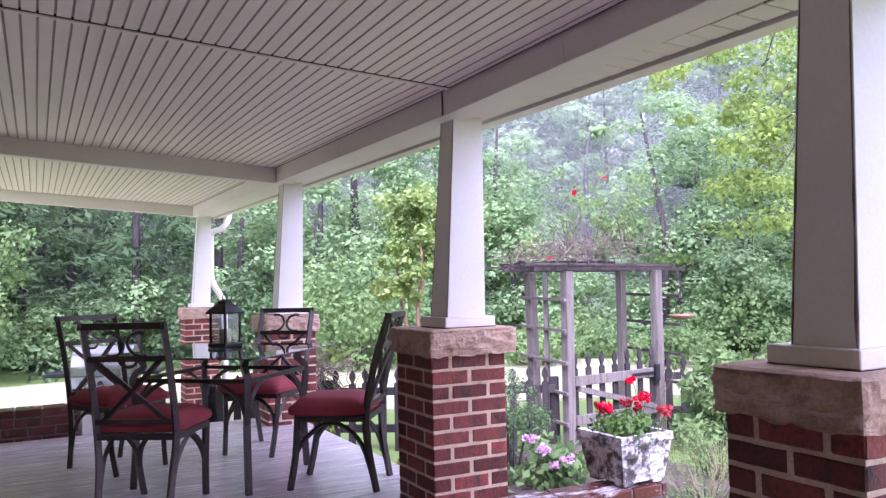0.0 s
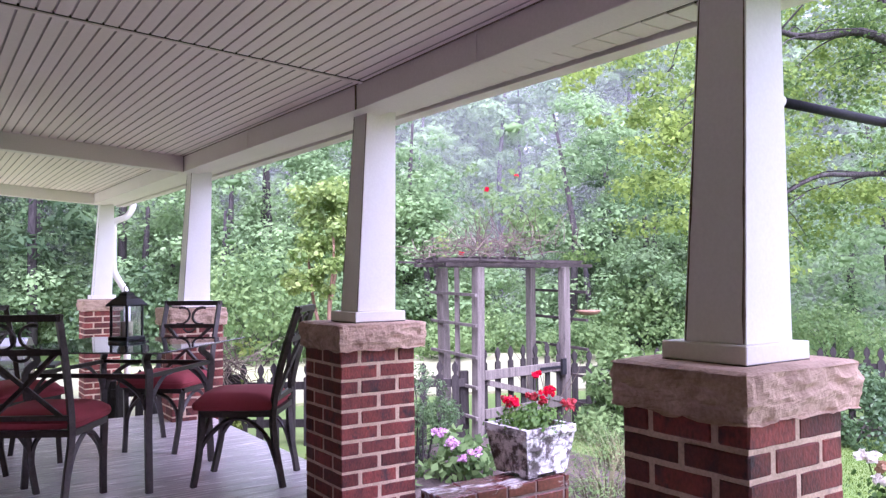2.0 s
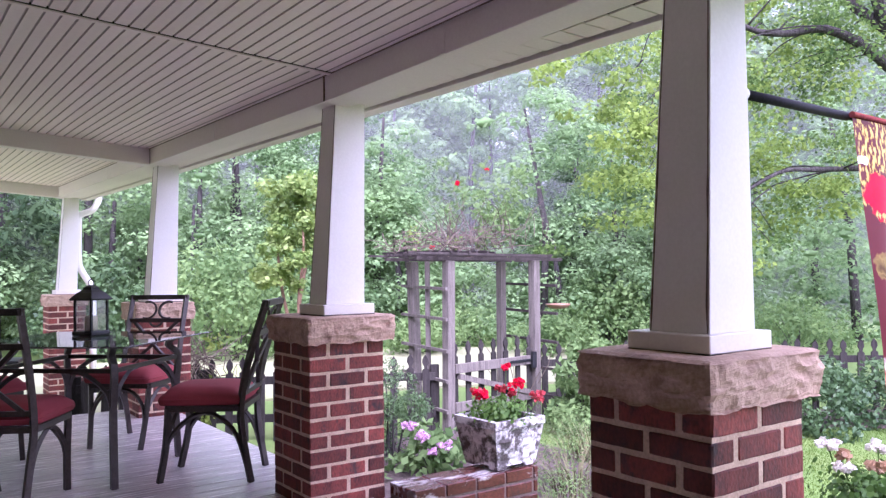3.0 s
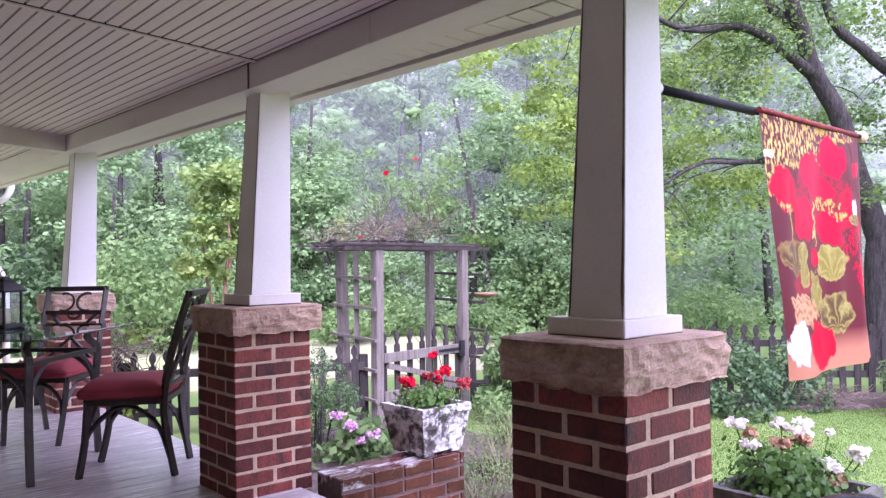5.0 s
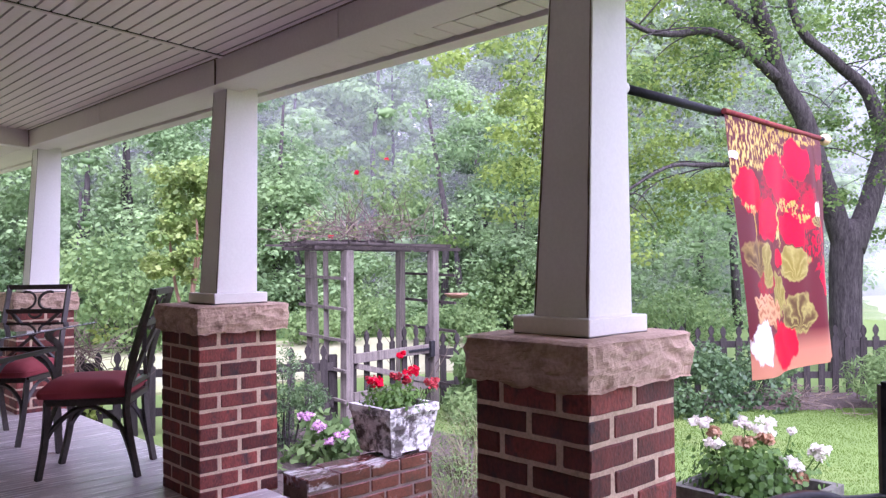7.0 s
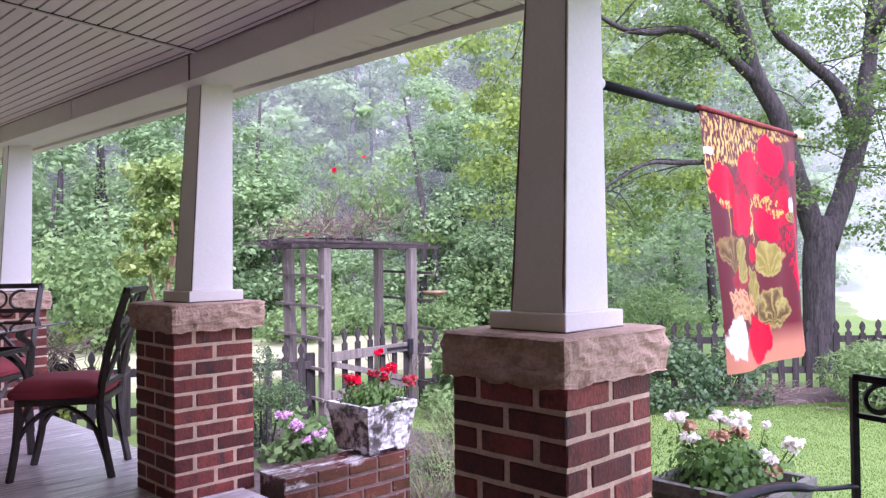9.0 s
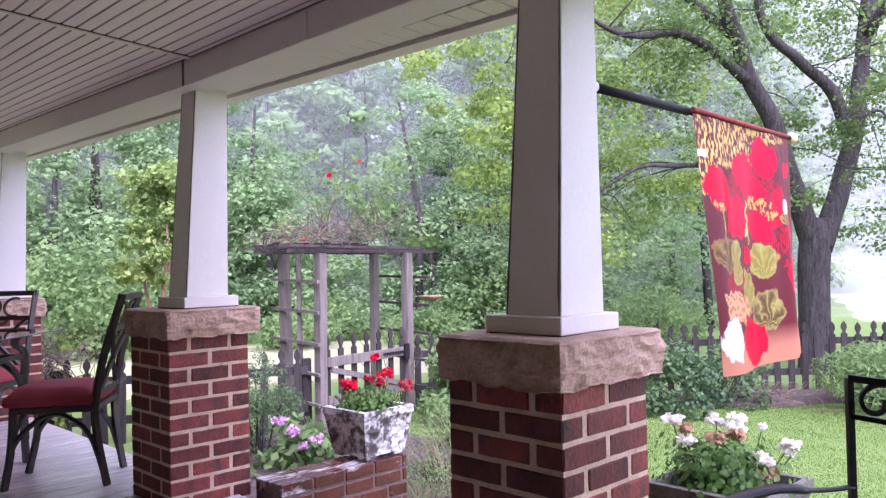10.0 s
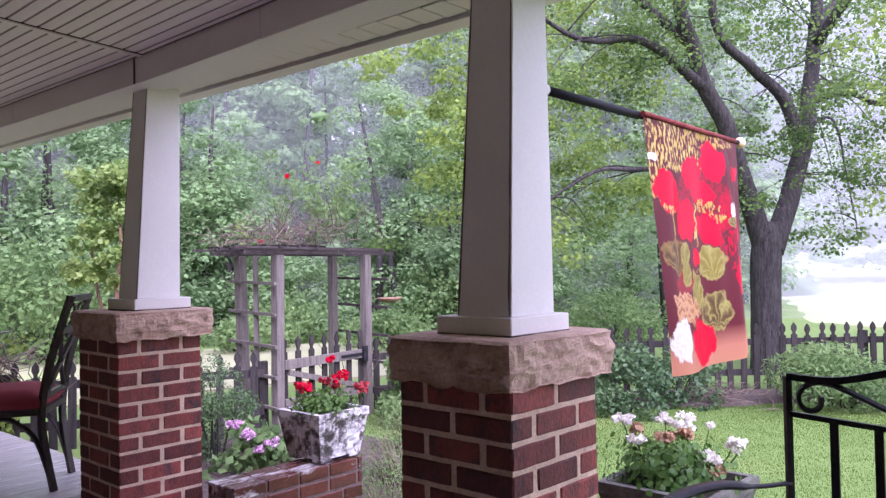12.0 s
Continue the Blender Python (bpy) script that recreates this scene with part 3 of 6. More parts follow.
def brick_wall(name, label, x0, x1, y0, y1, z0, z1, length=0.2, cap=True, top=None):
    """A low wall of single bricks along y (faces at x0 and x1), topped by a row of headers."""
    w = thing(name, label, "wall", "", pose(0, 0, 0), "structure")
    part("mortar_core", bbox(x0 + 0.006, x1 - 0.006, y0 + 0.006, y1 - 0.006, z0, z1 - 0.013, 0), M_WETMORTAR, w)
    c, z = 0, z1 - COURSE / 2
    while z > z0 - COURSE:
        if c == 0 and cap:
            y = y0
            while y < y1 - 0.02:
                e = min(y + length, y1)
                lay_brick(w, (x0 + x1) / 2, (y + e) / 2, z, e - y - JOINT * 0.8, x1 - x0 + 0.004, 90, top or M_WALLBRICK)
                y += length + 0.0
        else:
            for x in (x0 + 0.045, x1 - 0.045):
                y = y0 - (0 if c % 2 else length / 2)
                while y < y1 - 0.02:
                    s, e = max(y, y0), min(y + length, y1)
                    if e - s > 0.03:
                        lay_brick(w, x, (s + e) / 2, z, e - s - JOINT, 0.09, 90, M_WALLBRICK)
                    y += length
        c, z = c + 1, z - COURSE
    return w


brick_wall("wall_flank", "low wet red brick wall beside the steps", -0.03, 0.205, 0.372, 1.215, GROUND, 0.08, top=M_FLAKED)
brick_wall("wall_flank", "low wet red brick wall under a flower planter", 2.02, 2.255, 0.372, 1.40, GROUND, 0.06)
brick_wall("wall_deck_end", "low old red brick wall at the deck end", -4.02, -3.80, -3.38, -1.50, -0.3, 0.25)


# ---- things on the deck ----
def bar(pts, w, d=None, steps=0):
    """A square-section bar through pts."""
    bm = bmesh.new()
    return tube(bm, smooth_path(pts, steps) if steps else pts, w * 0.7071, 4, 1.0 if d is None else d / w)


def dining_chair(m):
    """Origin on the floor under the seat; the sitter looks along +y."""
    c = thing("dining_chair", "bronze metal patio chair with a cross back and red cushion", "chair", "chairs round the table", m)
    W, B = 0.215, -0.20
    for sx in (-1, 1):
        part("back_leg", bar([(sx * 0.19, B - 0.05, 0), (sx * 0.20, B - 0.01, 0.24), (sx * W, B, 0.43), (sx * W, B - 0.05, 0.70), (sx * W, B - 0.15, 1.02)], 0.030, steps=3), M_IRON, c)
        part("front_leg", bar([(sx * 0.185, 0.265, 0), (sx * 0.20, 0.225, 0.2), (sx * W, 0.205, 0.42)], 0.030, steps=3), M_IRON, c)
        arc = [(sx * 0.192, B - 0.035, 0.06), (sx * 0.20, B + 0.03, 0.27), (sx * 0.206, B + 0.12, 0.365), (sx * 0.208, 0.0, 0.395), (sx * 0.206, 0.09, 0.365), (sx * 0.20, 0.19, 0.27), (sx * 0.197, 0.238, 0.17)]
        part("side_arch", bar(arc, 0.020, steps=4), M_IRON, c)
    arc = [(-0.195, 0.235, 0.16), (-0.175, 0.215, 0.28), (-0.10, 0.205, 0.37), (0, 0.203, 0.395), (0.10, 0.205, 0.37), (0.175, 0.215, 0.28), (0.195, 0.235, 0.16)]
    part("front_arch", bar(arc, 0.020, steps=4), M_IRON, c)
    fr = bmesh.new()
    for a, b in (((-W, B), (W, B)), ((-W, 0.21), (W, 0.21)), ((-W, B), (-W, 0.21)), ((W, B), (W, 0.21))):
        tube(fr, [(*a, 0.42), (*b, 0.42)], 0.023, 4)
    part("seat_frame", fr, M_IRON, c)
    cu = bmesh.new()
    box(cu, -0.24, 0.24, -0.205, 0.262, 0.437, 0.505)
    bmesh.ops.subdivide_edges(cu, edges=list(cu.edges), cuts=9, use_grid_fill=True)
    for v in cu.verts:
        u, w = v.co.x / 0.2401, (v.co.y - 0.0285) / 0.2336
        e = max(abs(u), abs(w))
        crown = (1 - abs(u) ** 4) * (1 - abs(w) ** 4)
        f = (v.co.z - 0.437) / 0.068
        low, high = 0.430 + 0.012 * (1 - crown ** 0.4), 0.490 + 0.052 * crown ** 0.5 + 0.004 * noise.noise(v.co * 9)
        v.co.z = low + (high - low) * f
        k = 1 - 0.03 * (abs(u * w)) ** 3 + 0.03 * (math.sin(math.pi * f) - 1) * (e > 0.99)
        v.co.x, v.co.y = v.co.x * k, 0.025 + (v.co.y - 0.025) * k
    for f in cu.faces:
        f.smooth = True
    cushion = part("seat_cushion", cu, M_CUSHION, c, "plump dull red seat cushion")
    pipe = bmesh.new()
    loop = [(-0.226, -0.196), (0, -0.205), (0.226, -0.196), (0.233, 0.02), (0.226, 0.246), (0, 0.255), (-0.226, 0.246), (-0.233, 0.02), (-0.226, -0.196)]
    tube(pipe, smooth_path([(x, y, 0.472) for x, y in loop], 5), 0.005, 6)
    part("piping", pipe, M_CUSHION, cushion)
    back = lambda x, z: (x, B - 0.05 - 0.10 * max(0, z - 0.70) / 0.32 + (0.05 * (0.70 - z) / 0.27 if z < 0.7 else 0), z)
    part("top_rail", bar([back(-W - 0.015, 1.005), back(W + 0.015, 1.005)], 0.034), M_IRON, c)
    part("middle_rail", bar([back(-W, 0.835), back(W, 0.835)], 0.030), M_IRON, c)
    part("lower_rail", bar([back(-W, 0.50), back(W, 0.50)], 0.026), M_IRON, c)
    for sx in (-1, 1):
        part("cross_bar", bar([back(sx * W * 0.82, 0.83), back(0, 0.66), back(-sx * W * 0.82, 0.50)], 0.022), M_IRON, c)
        curl = [back(sx * (0.012 + 0.07 * (1 - math.cos(a))), 0.91 + 0.062 * math.sin(a)) for a in [math.pi * (k / 12 - 0.5) * 1.25 for k in range(13)]]
        part("scroll", bar(curl, 0.014), M_IRON, c)
    curl = [back(0.05 * math.sin(a), 0.79 - 0.045 * math.cos(a) + 0.045) for a in [math.pi * (k / 10 - 0.5) for k in range(11)]]
    part("scroll", bar(curl, 0.012), M_IRON, c)
    return c


def facing(x, y, fx, fy):
    return pose(x, y, 0, 0, 0, math.degrees(math.atan2(fy, fx)) - 90)


chair = dining_chair(facing(-1.05, -0.187, -0.574, -0.819))
copy_thing(chair, facing(-2.315, -0.315, 0.717, -0.697))
copy_thing(chair, facing(-1.12, -1.25, -0.845, 0.535))
copy_thing(chair, facing(-2.32, -1.335, 0.87, 0.49))


def patio_table(m):
    t = thing("patio_table", "square glass-topped patio table with curved bronze metal legs", "table", "", m)
    H, s = 0.795, 0.55
    top = bbox(-s, s, -s, s, H - 0.010, H, 0.003)
    part("tabletop", top, M_GLASS, t, "dark reflective tempered glass")
    rim = bmesh.new()
    tube(rim, [(-s, -s, H - 0.005), (s, -s, H - 0.005), (s, s, H - 0.005), (-s, s, H - 0.005), (-s, -s, H - 0.005)], 0.004, 6)
    part("glass_edge", rim, M_IRON, t)
    q = 0.375
    for sx, sy in ((1, 1), (1, -1), (-1, 1), (-1, -1)):
        leg = [(sx * (q - 0.005), sy * (q - 0.005), H - 0.014), (sx * (q - 0.035), sy * (q - 0.035), H - 0.07), (sx * (q + 0.01), sy * (q + 0.01), H - 0.15), (sx * (q - 0.005), sy * (q - 0.005), 0.4), (sx * (q + 0.01), sy * (q + 0.01), 0)]
        part("leg", bar(leg, 0.036, steps=4), M_IRON, t)
    for k in range(4):
        r = pose(0, 0, 0, 0, 0, 90 * k)
        part("frame_rail", bar([r @ Vector((-q, -q, 0.645)), r @ Vector((q, -q, 0.645))], 0.024), M_IRON, t)
        part("arch_brace", bar([r @ Vector(p) for p in ((-q, -q, 0.36), (-q + 0.04, -q, 0.52), (-q + 0.17, -q, 0.625), (-q + 0.26, -q, 0.64))], 0.020, steps=5), M_IRON, t)
        part("arch_brace", bar([r @ Vector(p) for p in ((q, -q, 0.36), (q - 0.04, -q, 0.52), (q - 0.17, -q, 0.625), (q - 0.26, -q, 0.64))], 0.020, steps=5), M_IRON, t)
    return t


TABLE = pose(-1.625, -0.765, 0, 0, 0, math.degrees(math.atan2(0.735, 0.68)))
patio_table(TABLE)


def candle_lantern(m):
    t = thing("candle_lantern", "black metal candle lantern with glass sides standing on the table", "lantern", "", m)
    part("base", bbox(-0.082, 0.082, -0.082, 0.082, 0, 0.028, 0.006), M_BLACK, t)
    for sx in (-1, 1):
        for sy in (-1, 1):
            part("corner_post", bbox(sx * 0.066 - 0.007, sx * 0.066 + 0.007, sy * 0.066 - 0.007, sy * 0.066 + 0.007, 0.028, 0.225, 0.002), M_BLACK, t)
    for k in range(4):
        r = pose(0, 0, 0, 0, 0, 90 * k)
        part("glass_pane", bbox(-0.06, 0.06, -0.068, -0.065, 0.03, 0.222, 0, r), M_CLEAR, t)
    roof_bm = bmesh.new()
    rings = []
    for s, z in ((0.088, 0.222), (0.090, 0.232), (0.060, 0.268), (0.034, 0.29), (0.032, 0.305), (0.012, 0.318)):
        rings.append([roof_bm.verts.new((sx * s, sy * s, z)) for sx, sy in ((-1, -1), (1, -1), (1, 1), (-1, 1))])
    for a, b in zip(rings, rings[1:]):
        for k in range(4):
            roof_bm.faces.new((a[k], a[(k + 1) % 4], b[(k + 1) % 4], b[k]))
    roof_bm.faces.new(rings[-1])
    roof_bm.faces.new(list(reversed(rings[0])))
    part("lantern_roof", roof_bm, M_BLACK, t)
    ring = bmesh.new()
    tube(ring, [(0.022 * math.cos(a), 0, 0.332 + 0.022 * math.sin(a)) for a in [2 * math.pi * k / 14 for k in range(15)]], 0.003, 6)
    part("carrying_ring", ring, M_BLACK, t)
    can = lathe(bmesh.new(), [(0.036, 0.028), (0.038, 0.032), (0.038, 0.118), (0.034, 0.122), (0.012, 0.117)], 20)
    part("candle", can, M_CANDLE, t, "cream pillar candle")
    return t


candle_lantern(pose(-1.87, -0.70, 0.796, 0, 0, 34))


def iron_bench(m):
    """Origin at the foot of the near back post; the back runs along +x, the sitter looks along -y."""
    b = thing("garden_bench", "black wrought iron garden bench with scrolled back", "bench", "", m)
    W = 1.1
    for x in (0, W):
        part("back_post", bar([(x, 0.02, 0), (x, 0.0, 0.42), (x, 0.0, 0.885)], 0.0135), M_BLACK, b)
        part("front_leg", bar([(x, -0.50, 0), (x, -0.47, 0.42), (x, -0.455, 0.625)], 0.022), M_BLACK, b)
        o = -1 if x == 0 else 1
        arm = [(x, 0, 0.655), (x + o * 0.045, -0.07, 0.655), (x + o * 0.10, -0.16, 0.668), (x + o * 0.14, -0.27, 0.660), (x + o * 0.13, -0.38, 0.635), (x, -0.455, 0.60)]
        ab = bmesh.new()
        tube(ab, smooth_path(arm, 5), [0.010] * 7 + [0.020] * 19, 8, 0.45)
        part("armrest", ab, M_BLACK, b)
    top = [(0, 0, 0.885), (0.10, 0, 0.883), (0.22, 0, 0.912), (0.40, 0, 0.955), (W / 2, 0, 0.965), (W - 0.40, 0, 0.955), (W - 0.22, 0, 0.912), (W - 0.10, 0, 0.883), (W, 0, 0.885)]
    part("top_rail", bar(top, 0.0145, steps=5), M_BLACK, b)
    part("lower_rail", bar([(0, 0, 0.805), (0.15, 0, 0.795), (0.3, 0, 0.79), (W - 0.3, 0, 0.79), (W, 0, 0.805)], 0.011, steps=3), M_BLACK, b)
    for sx, x0 in ((1, 0), (-1, W)):
        sc = [(0.068, 0.846), (0.066, 0.826), (0.050, 0.815), (0.030, 0.820), (0.022, 0.842), (0.034, 0.864), (0.062, 0.876), (0.10, 0.870), (0.16, 0.845), (0.24, 0.810), (0.29, 0.797)]
        part("scroll", bar([(x0 + sx * px, 0, pz) for px, pz in sc], 0.0085, steps=4), M_BLACK, b)
    x = 0.092
    while x < W - 0.05:
        part("slat", bbox(x - 0.0085, x + 0.0085, -0.004, 0.004, 0.43, 0.795, 0.001), M_BLACK, b)
        x += 0.0837
    part("seat_rail", bar([(0, 0, 0.43), (W, 0, 0.43)], 0.02), M_BLACK, b)
    part("seat_rail", bar([(0, -0.46, 0.42), (W, -0.46, 0.42)], 0.02), M_BLACK, b)
    for k in range(9):
        part("seat_slat", bbox(0, W, -0.44 + 0.05 * k, -0.405 + 0.05 * k, 0.425, 0.432, 0.001), M_BLACK, b)
    return b


iron_bench(pose(2.956, 0.012, 0, 0, 0, 1.5))


# ---- flag ----
def art_mat():
    """A printed bouquet: soft-edged shapes in the cloth's own coordinates."""
    m = bpy.data.materials.new("flag_print")
    m.use_nodes = True
    n, l = m.node_tree.nodes, m.node_tree.links
    p, out = n["Principled BSDF"], n["Material Output"]
    tc = n.new("ShaderNodeUVMap")
    tc.uv_map = "UVMap"
    wob = n.new("ShaderNodeTexNoise")
    wob.inputs["Scale"].default_value, wob.inputs["Detail"].default_value = 13, 8
    l.new(tc.outputs[0], wob.inputs["Vector"])
    sc = n.new("ShaderNodeVectorMath")
    sc.operation = "MULTIPLY_ADD"
    sc.inputs[1].default_value = (0.17, 0.09, 0)
    l.new(wob.outputs["Color"], sc.inputs[0])
    l.new(tc.outputs[0], sc.inputs[2])
    off = n.new("ShaderNodeVectorMath")
    off.operation = "SUBTRACT"
    off.inputs[1].default_value = (0.085, 0.045, 0)
    l.new(sc.outputs[0], off.inputs[0])
    sep = n.new("ShaderNodeSeparateXYZ")
    l.new(tc.outputs[0], sep.inputs[0])
    base = n.new("ShaderNodeValToRGB")
    e = base.color_ramp.elements
    e[0].position, e[0].color = 0.0, (0.62, 0.26, 0.15, 1)
    e[1].position, e[1].color = 0.16, (0.155, 0.024, 0.034, 1)
    x = e.new(0.07)
    x.color = (0.60, 0.24, 0.15, 1)
    x = e.new(1.0)
    x.color = (0.135, 0.030, 0.034, 1)
    l.new(sep.outputs["Y"], base.inputs["Fac"])
    col = base.outputs["Color"]

    def math_node(op, a, b=None, c=None):
        q = n.new("ShaderNodeMath")
        q.operation = op
        for k, v in enumerate((a, b, c)):
            if v is None:
                continue
            if isinstance(v, (int, float)):
                q.inputs[k].default_value = v
            else:
                l.new(v, q.inputs[k])
        return q.outputs[0]

    def blend(fac, a, b):
        mx = n.new("ShaderNodeMix")
        mx.data_type = "RGBA"
        l.new(fac, mx.inputs["Factor"])
        for s, v in ((6, a), (7, b)):
            if isinstance(v, tuple):
                mx.inputs[s].default_value = (*v, 1)
            else:
                l.new(v, mx.inputs[s])
        return mx.outputs[2]

    def lay(cx, cy, rx, ry, c, c2, look_of="bloom", soft=0.06, cover=1.0):
        """One printed shape: a ragged bloom, a veined fan of a leaf, a woven band or a scatter of dabs."""
        nonlocal col
        d = n.new("ShaderNodeVectorMath")
        d.operation = "SUBTRACT"
        d.inputs[1].default_value = (cx, cy, 0)
        l.new(off.outputs[0], d.inputs[0])
        q = n.new("ShaderNodeVectorMath")
        q.operation = "MULTIPLY"
        q.inputs[1].default_value = (1 / rx, 1 / ry, 0)
        l.new(d.outputs[0], q.inputs[0])
        ln = n.new("ShaderNodeVectorMath")
        ln.operation = "LENGTH"
        l.new(q.outputs[0], ln.inputs[0])
        mr = n.new("ShaderNodeMapRange")
        mr.inputs["From Min"].default_value, mr.inputs["From Max"].default_value = 1 + soft, 1 - soft
        mr.inputs["To Max"].default_value = cover
        l.new(ln.outputs["Value"], mr.inputs["Value"])
        fac = mr.outputs[0]
        xy = n.new("ShaderNodeSeparateXYZ")
        l.new(q.outputs[0], xy.inputs[0])
        if look_of == "leaf":
            ang = math_node("ARCTAN2", xy.outputs["X"], math_node("ADD", xy.outputs["Y"], 0.75))
            vein = math_node("POWER", math_node("ABSOLUTE", math_node("SINE", math_node("MULTIPLY", ang, 5.5))), 0.6)
            rim = math_node("SMOOTH_MIN", math_node("MULTIPLY", math_node("SUBTRACT", 1.05, ln.outputs["Value"]), 4.0), 1.0, 0.3)
            ink = blend(math_node("MULTIPLY", vein, rim), c2, c)
        elif look_of == "woven":
            a = math_node("SINE", math_node("MULTIPLY_ADD", xy.outputs["X"], 13.0, math_node("MULTIPLY", xy.outputs["Y"], 5.0)))
            b = math_node("SINE", math_node("MULTIPLY_ADD", xy.outputs["Y"], 9.0, math_node("MULTIPLY", xy.outputs["X"], -4.0)))
            ink = blend(math_node("MULTIPLY_ADD", math_node("MAXIMUM", a, b), 0.5, 0.5), c, c2)
        else:
            nz = n.new("ShaderNodeTexNoise")
            nz.inputs["Scale"].default_value, nz.inputs["Detail"].default_value = (26 if look_of == "bloom" else 24), 9
            st = n.new("ShaderNodeMapping")
            st.inputs["Scale"].default_value = (1.6, 1.9, 1) if look_of == "bloom" else (2.4, 1.3, 1)
            l.new(tc.outputs[0], st.inputs["Vector"])
            l.new(st.outputs[0], nz.inputs["Vector"])
            if look_of == "dabs":
                cut = n.new("ShaderNodeMapRange")
                cut.inputs["From Min"].default_value, cut.inputs["From Max"].default_value = 0.49, 0.53
                l.new(nz.outputs["Fac"], cut.inputs["Value"])
                fac = math_node("MULTIPLY", fac, cut.outputs[0])
            rp = n.new("ShaderNodeValToRGB")
            rp.color_ramp.elements[0].position, rp.color_ramp.elements[1].position = 0.44, 0.64
            rp.color_ramp.elements[0].color, rp.color_ramp.elements[1].color = (*c, 1), (*c2, 1)
            l.new(nz.outputs["Fac"], rp.inputs["Fac"])
            ink = rp.outputs["Color"]
        col = blend(fac, col, ink)

    gold, straw, brown = (0.52, 0.34, 0.04), (0.72, 0.55, 0.18), (0.20, 0.05, 0.04)
    red, red2, wine = (0.86, 0.003, 0.035), (0.70, 0.002, 0.03), (0.42, 0.012, 0.035)
    olive, pale, dark = (0.13, 0.07, 0.03), (0.47, 0.41, 0.12), (0.10, 0.03, 0.025)
    lime = (0.27, 0.22, 0.04)
    for cx, cy, rx, ry, c, c2, look_of in (
            (0.20, 0.95, 0.22, 0.06, gold, straw, "dabs"), (0.30, 0.87, 0.30, 0.07, gold, straw, "dabs"), (0.60, 0.965, 0.32, 0.035, straw, gold, "dabs"),
            (0.06, 0.78, 0.08, 0.12, gold, straw, "dabs"), (0.70, 0.56, 0.25, 0.12, wine, red2, "dabs"),
            (0.55, 0.68, 0.30, 0.14, wine, dark, "bloom"), (0.45, 0.50, 0.20, 0.05, dark, brown, "dabs"), (0.24, 0.36, 0.13, 0.05, wine, brown, "bloom"),
            (0.15, 0.71, 0.125, 0.080, red, red2, "bloom"), (0.675, 0.873, 0.115, 0.082, red, red2, "bloom"), (0.45, 0.813, 0.105, 0.078, red, red2, "bloom"),
            (0.56, 0.735, 0.13, 0.042, red, red2, "bloom"), (0.76, 0.67, 0.06, 0.09, wine, red2, "bloom"), (0.34, 0.604, 0.12, 0.088, red, red2, "bloom"),
            (0.61, 0.585, 0.12, 0.07, red, red2, "bloom"), (0.92, 0.845, 0.05, 0.04, red, wine, "bloom"), (0.90, 0.56, 0.04, 0.05, red, wine, "bloom"),
            (0.57, 0.68, 0.10, 0.03, straw, gold, "dabs"), (0.70, 0.65, 0.07, 0.03, straw, gold, "dabs"), (0.15, 0.59, 0.012, 0.07, gold, straw, "bloom"),
            (0.14, 0.645, 0.06, 0.02, gold, straw, "dabs"), (0.47, 0.60, 0.012, 0.09, straw, gold, "bloom"),
            (0.17, 0.46, 0.145, 0.068, olive, (0.38, 0.26, 0.08), "leaf"), (0.60, 0.44, 0.14, 0.066, lime, pale, "leaf"), (0.29, 0.425, 0.068, 0.08, lime, pale, "leaf"),
            (0.445, 0.465, 0.04, 0.04, red, red2, "bloom"), (0.43, 0.315, 0.07, 0.09, lime, pale, "leaf"),
            (0.19, 0.29, 0.14, 0.032, (0.42, 0.13, 0.05), (0.72, 0.42, 0.22), "woven"), (0.26, 0.24, 0.17, 0.052, (0.42, 0.14, 0.05), (0.70, 0.40, 0.20), "woven"),
            (0.61, 0.226, 0.13, 0.085, olive, pale, "leaf"), (0.876, 0.375, 0.085, 0.085, red, red2, "bloom"),
            (0.13, 0.133, 0.115, 0.086, (0.86, 0.84, 0.80), (0.74, 0.70, 0.62), "bloom"), (0.43, 0.105, 0.16, 0.098, red, red2, "bloom"),
            (0.86, 0.675, 0.045, 0.035, (0.82, 0.76, 0.66), (0.62, 0.42, 0.30), "bloom"), (0.83, 0.62, 0.05, 0.03, olive, pale, "leaf"),
            (0.04, 0.84, 0.04, 0.018, (0.85, 0.80, 0.78), (0.80, 0.76, 0.74), "bloom")):
        lay(cx, cy, rx, ry, c, c2, look_of)
    l.new(col, p.inputs["Base Color"])
    p.inputs["Roughness"].default_value = 0.35
    p.inputs["Specular IOR Level"].default_value = 0.22
    tr = n.new("ShaderNodeBsdfTranslucent")
    l.new(col, tr.inputs["Color"])
    mix = n.new("ShaderNodeMixShader")
    mix.inputs[0].default_value = 0.5
    l.new(p.outputs[0], mix.inputs[1])
    l.new(tr.outputs[0], mix.inputs[2])
    l.new(mix.outputs[0], out.inputs["Surface"])
    return m


